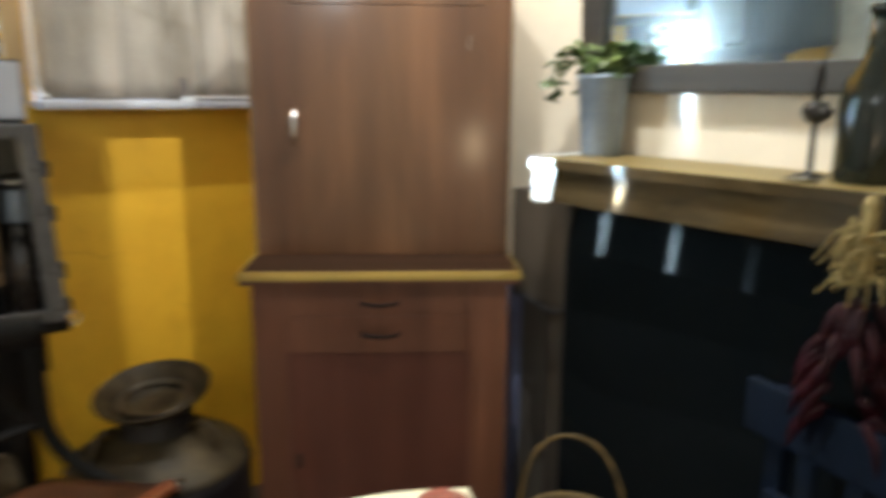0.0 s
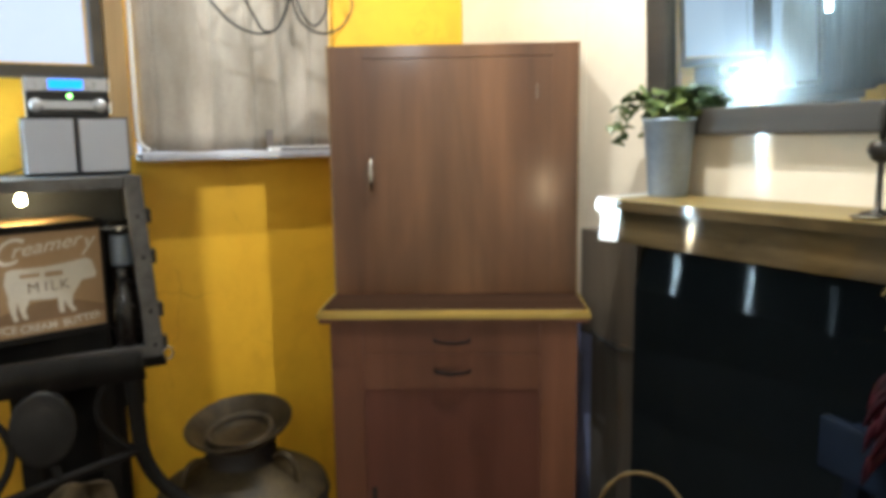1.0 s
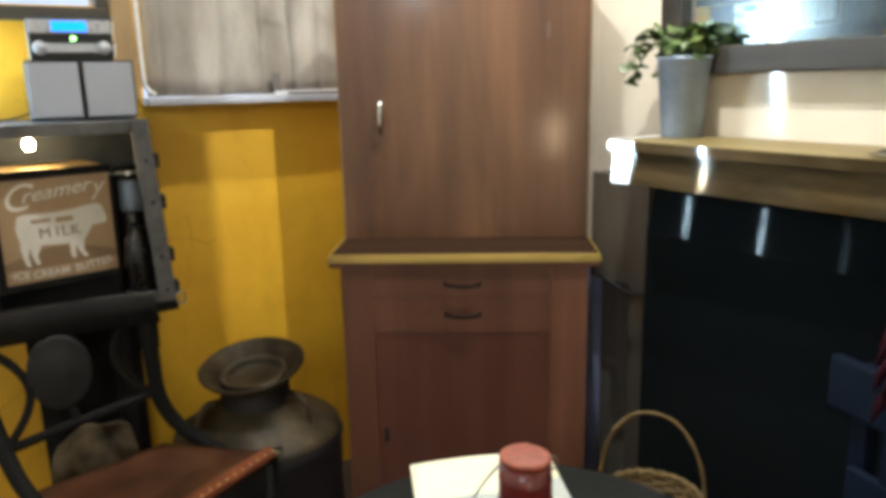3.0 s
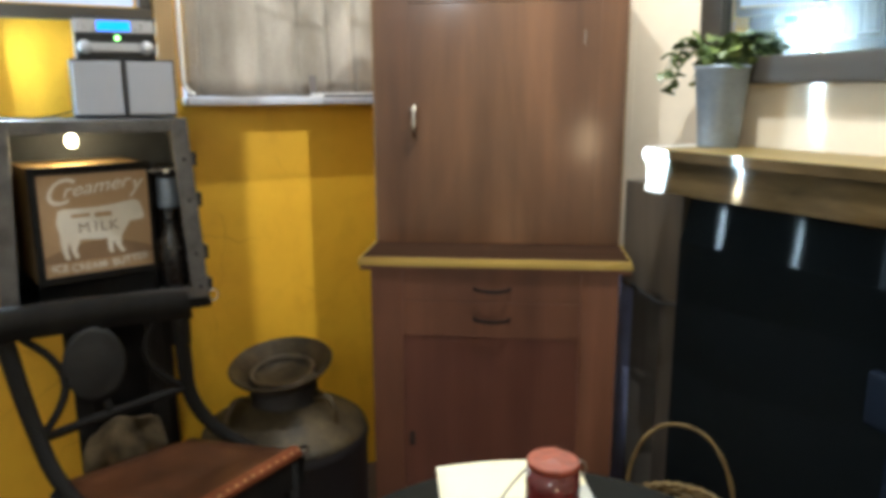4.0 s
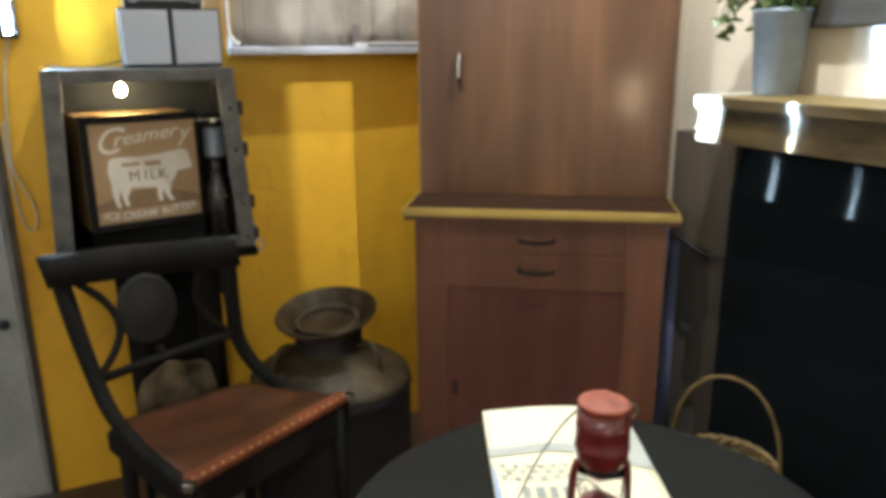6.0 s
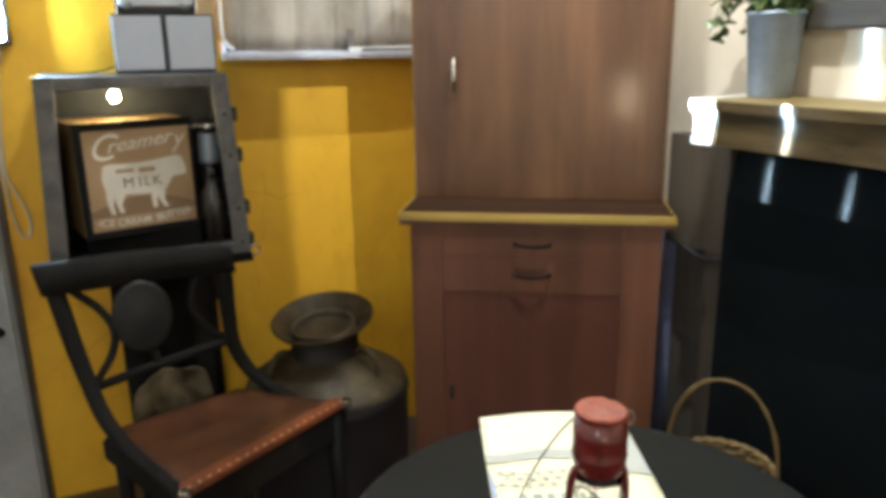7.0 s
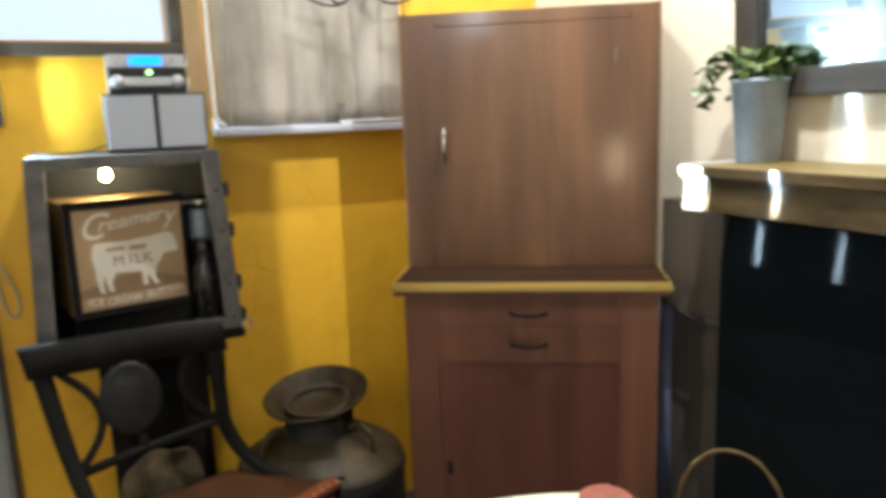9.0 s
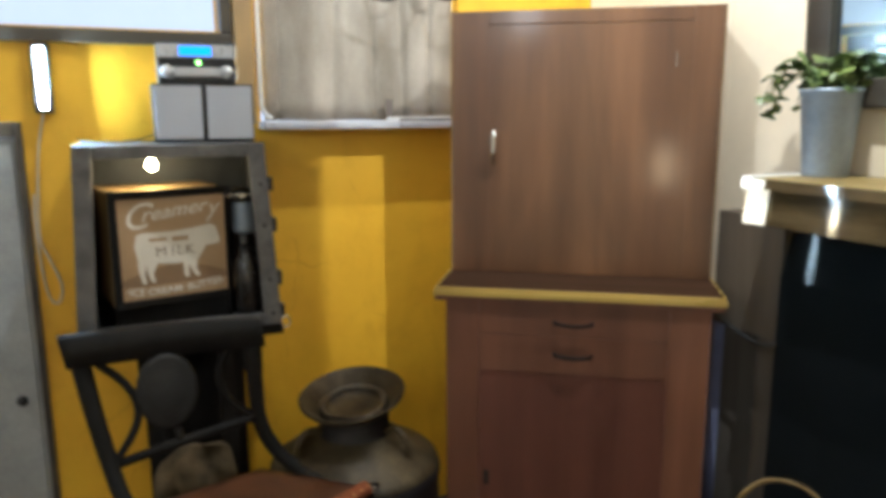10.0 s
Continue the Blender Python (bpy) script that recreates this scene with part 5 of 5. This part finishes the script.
for k in range(30):
    a = rng.uniform(0, 2 * math.pi)
    if k < 8:
        a = rng.uniform(math.pi * 0.80, math.pi * 1.25)
    reach = rng.uniform(0.02, 0.065) + (0.060 if k < 8 else 0.0)
    lift = rng.uniform(0.035, 0.085)
    drop = rng.uniform(0.05, 0.085) if k < 8 else rng.uniform(0.0, 0.03)
    d = Vector((math.cos(a), math.sin(a) * 0.8, 0))
    s0 = d * rng.uniform(0.0, 0.04) + Vector((0, 0, 0.17))
    pts = [s0, s0 + d * reach * 0.4 + Vector((0, 0, lift)), s0 + d * reach * 0.8 + Vector((0, 0, lift * 0.9 - drop * 0.3)), s0 + d * reach * 1.05 + Vector((0, 0, lift * 0.6 - drop))]
    line = smooth_line(pts, 5)
    part("ivy_stem", tube(line, 0.0011, 5), M_IVY, iv)
    for i in range(2, len(line), 3):
        leaf = new("leaf", leaf_mesh)
        leaf.parent = iv
        size = rng.uniform(0.021, 0.037)
        leaf.matrix_local = Matrix.Translation(line[i] + Vector((rng.uniform(-.008, .008), rng.uniform(-.008, .008), rng.uniform(-.006, .008)))) @ Euler((rng.uniform(-1.2, 0.6), rng.uniform(-0.7, 0.7), rng.uniform(0, 6.28))).to_matrix().to_4x4() @ Matrix.Diagonal((size, size, size, 1))

# ---- things at the far end of the mantel ----
cs = thing("candle_holder", MANTEL @ pose(1.575, -0.125, 1.1902), "slender dark iron candle holder on the mantel", "candle holder")
part("stem", lathe([(0, 0), (0.030, 0), (0.028, 0.004), (0.006, 0.010), (0.005, 0.09), (0.008, 0.095)], 20), M_IRON, cs, smooth=True)
part("cup", lathe([(0, 0.09), (0.016, 0.098), (0.024, 0.115), (0.020, 0.128), (0.012, 0.132), (0.0, 0.130)], 20), M_IRON, cs, smooth=True)
part("finial", lathe([(0, 0.130), (0.006, 0.135), (0.008, 0.160), (0.010, 0.180), (0.005, 0.200), (0, 0.205)], 16), M_IRON, cs, smooth=True)
part("leaf_ornament", moved(lathe([(0, 0), (0.012, 0.006), (0.013, 0.018), (0, 0.026)], 14), Matrix.Translation((0.022, -0.01, 0.10))), M_IRON, cs, smooth=True)
bt = thing("dark_bottle", MANTEL @ pose(1.672, -0.135, 1.1902), "tall dark glossy glass bottle on the mantel", "bottle")
part("bottle_glass", lathe([(0, 0), (0.046, 0), (0.049, 0.008), (0.050, 0.13), (0.044, 0.165), (0.024, 0.20), (0.018, 0.225), (0.018, 0.2695), (0, 0.2695)], 36), M_BOTTLE, bt, smooth=True)
part("lip", lathe([(0, 0.27), (0.018, 0.27), (0.022, 0.275), (0.022, 0.285), (0.019, 0.288), (0.0, 0.288)], 36), M_BOTTLE, bt, smooth=True)
ds = thing("candle_dish", MANTEL @ pose(1.60, -0.20, 1.1902), "small shiny metal dish on the mantel", "dish")
part("dish", lathe([(0, 0.002), (0.022, 0.002), (0.030, 0.006), (0.031, 0.005), (0.022, 0.0), (0, 0)], 24), M_STEEL, ds, smooth=True)
rs = thing("chili_string", MANTEL @ pose(1.755, -0.285, 1.185), "dark red dried chilies tied with straw, hanging from the mantel", "dried chilies")
rng = random.Random(11)
for k in range(46):
    a = rng.uniform(0, 2 * math.pi)
    z = -0.19 - 0.24 * rng.random()
    r0 = 0.018 + 0.06 * min(1, (-z - 0.13) / 0.14)
    d = Vector((math.cos(a), math.sin(a) * 0.55, 0))
    p0 = d * r0 * 0.5 + Vector((0, 0, z + 0.05))
    part("chili", tube(smooth_line([p0, p0 + d * r0 * 0.4 + Vector((0, 0, -0.03)), p0 + d * r0 * 0.6 + Vector((rng.uniform(-.01, .01), 0, -0.075))], 3), [0.008, 0.010, 0.010, 0.009, 0.007, 0.004, 0.0015], 6), M_CHILI, rs, smooth=True)
for k in range(84):
    a = rng.uniform(0, 2 * math.pi)
    d = Vector((math.cos(a), math.sin(a) * 0.6, 0))
    ln_ = rng.uniform(0.03, 0.08)
    p0 = Vector((rng.uniform(-.012, .012), rng.uniform(-.01, .01), rng.uniform(-0.13, -0.05)))
    part("straw", tube([p0, p0 + d * ln_ * 0.6 + Vector((0, 0, rng.uniform(-0.01, 0.02))), p0 + d * ln_ + Vector((0, 0, rng.uniform(-0.05, 0.02)))], [0.0035, 0.003, 0.0018], 5), M_STRAW, rs)
part("straw_knot", lathe([(0, -0.13), (0.013, -0.12), (0.016, -0.09), (0.010, -0.05), (0.013, -0.01), (0.008, 0.004), (0, 0.006)], 16), M_STRAW, rs, smooth=True)
part("hook", tube([(0, 0.036, -0.02), (0, 0.012, -0.01), (0, 0.0, 0.008)], 0.003, 6), M_IRON, rs)

# ---- blue chair by the fireplace ----
bc = thing("blue_chair", Matrix.Translation((0.754, -0.77, 0)) @ Matrix.Rotation(radians(-69.3), 4, "Z"), "dark blue painted wooden chair beside the fireplace", "chair")
part("crest_rail", box(-0.225, 0.215, 0.0, 0.022, 0.744, 0.842, 0.008), M_BLUECHAIR, bc)
part("back_rail", box(-0.17, 0.17, 0.002, 0.02, 0.60, 0.65, 0.005), M_BLUECHAIR, bc)
for x in (-0.19, 0.155):
    part("back_post", box(x, x + 0.035, 0.023, 0.055, 0.0, 0.832, 0.005), M_BLUECHAIR, bc)
for x in (-0.09, 0.0, 0.09):
    part("slat", box(x - 0.015, x + 0.015, 0.004, 0.016, 0.651, 0.743, 0.002), M_BLUECHAIR, bc)
part("seat", box(-0.20, 0.20, 0.056, 0.44, 0.43, 0.46, 0.008), M_BLUECHAIR, bc)
for x in (-0.18, 0.145):
    part("leg", box(x, x + 0.035, 0.39, 0.425, 0.0, 0.4295, 0.004), M_BLUECHAIR, bc)

# ---- pendant lamps over the room ----
for p, shielded in ((LAMP_RIGHT, True), (LAMP_LEFT, False)):
    pl = thing("pendant_lamp", Matrix.Translation(p) @ Matrix.Rotation(TURN, 4, "Z"), "black metal pendant lamp with an added light-blocking plate" if shielded else "black metal pendant lamp with a warm bulb hanging from the ceiling", "lamp", "pendant lamps")
    part("shade", lathe([(0.11, 0.025), (0.09, 0.055), (0.05, 0.085), (0.025, 0.10), (0.022, 0.098), (0.048, 0.082), (0.088, 0.052), (0.108, 0.024)], 32), M_BLACKPLASTIC, pl, smooth=True)
    part("cord", tube([(0, 0, 0.10), (0, 0, CEIL - p.z)], 0.004, 8), M_CABLE, pl)
    part("socket", lathe([(0, 0.098), (0.018, 0.096), (0.018, 0.06), (0, 0.058)], 16), M_BLACKPLASTIC, pl)
    part("bulb", lathe([(0.0, 0.0575), (0.012, 0.056), (0.020, 0.044), (0.022, 0.036), (0.016, 0.028), (0, 0.026)], 20), M_BULB, pl, smooth=True)
    # unseen plate, added to keep this lamp's light off the left side
    if shielded:
        arc = [radians(109.1 + 72 * k / 14) for k in range(15)]
        rim_ = [(0.15 * math.cos(a), 0.15 * math.sin(a)) for a in arc] + [(0.153 * math.cos(a), 0.153 * math.sin(a)) for a in arc[::-1]]
        part("light_cutoff", prism(rim_, -0.33, 0.05), M_BLACKPLASTIC, pl, "unseen curved plate added to cut the lamp's light off")
        for k in (3, 11):
            part("bracket", tube([(0.09 * math.cos(arc[k]), 0.09 * math.sin(arc[k]), 0.050), (0.151 * math.cos(arc[k]), 0.151 * math.sin(arc[k]), 0.040)], 0.004, 6), M_IRON, pl)

# ---- floor boards ----
for i in range(27):
    part("floor_board", box(-LEFT, 0.0, -0.13 * (i + 1) + 0.001, -0.13 * i - 0.001, -0.014, 0.0, 0.0015), M_FLOOR, floor)
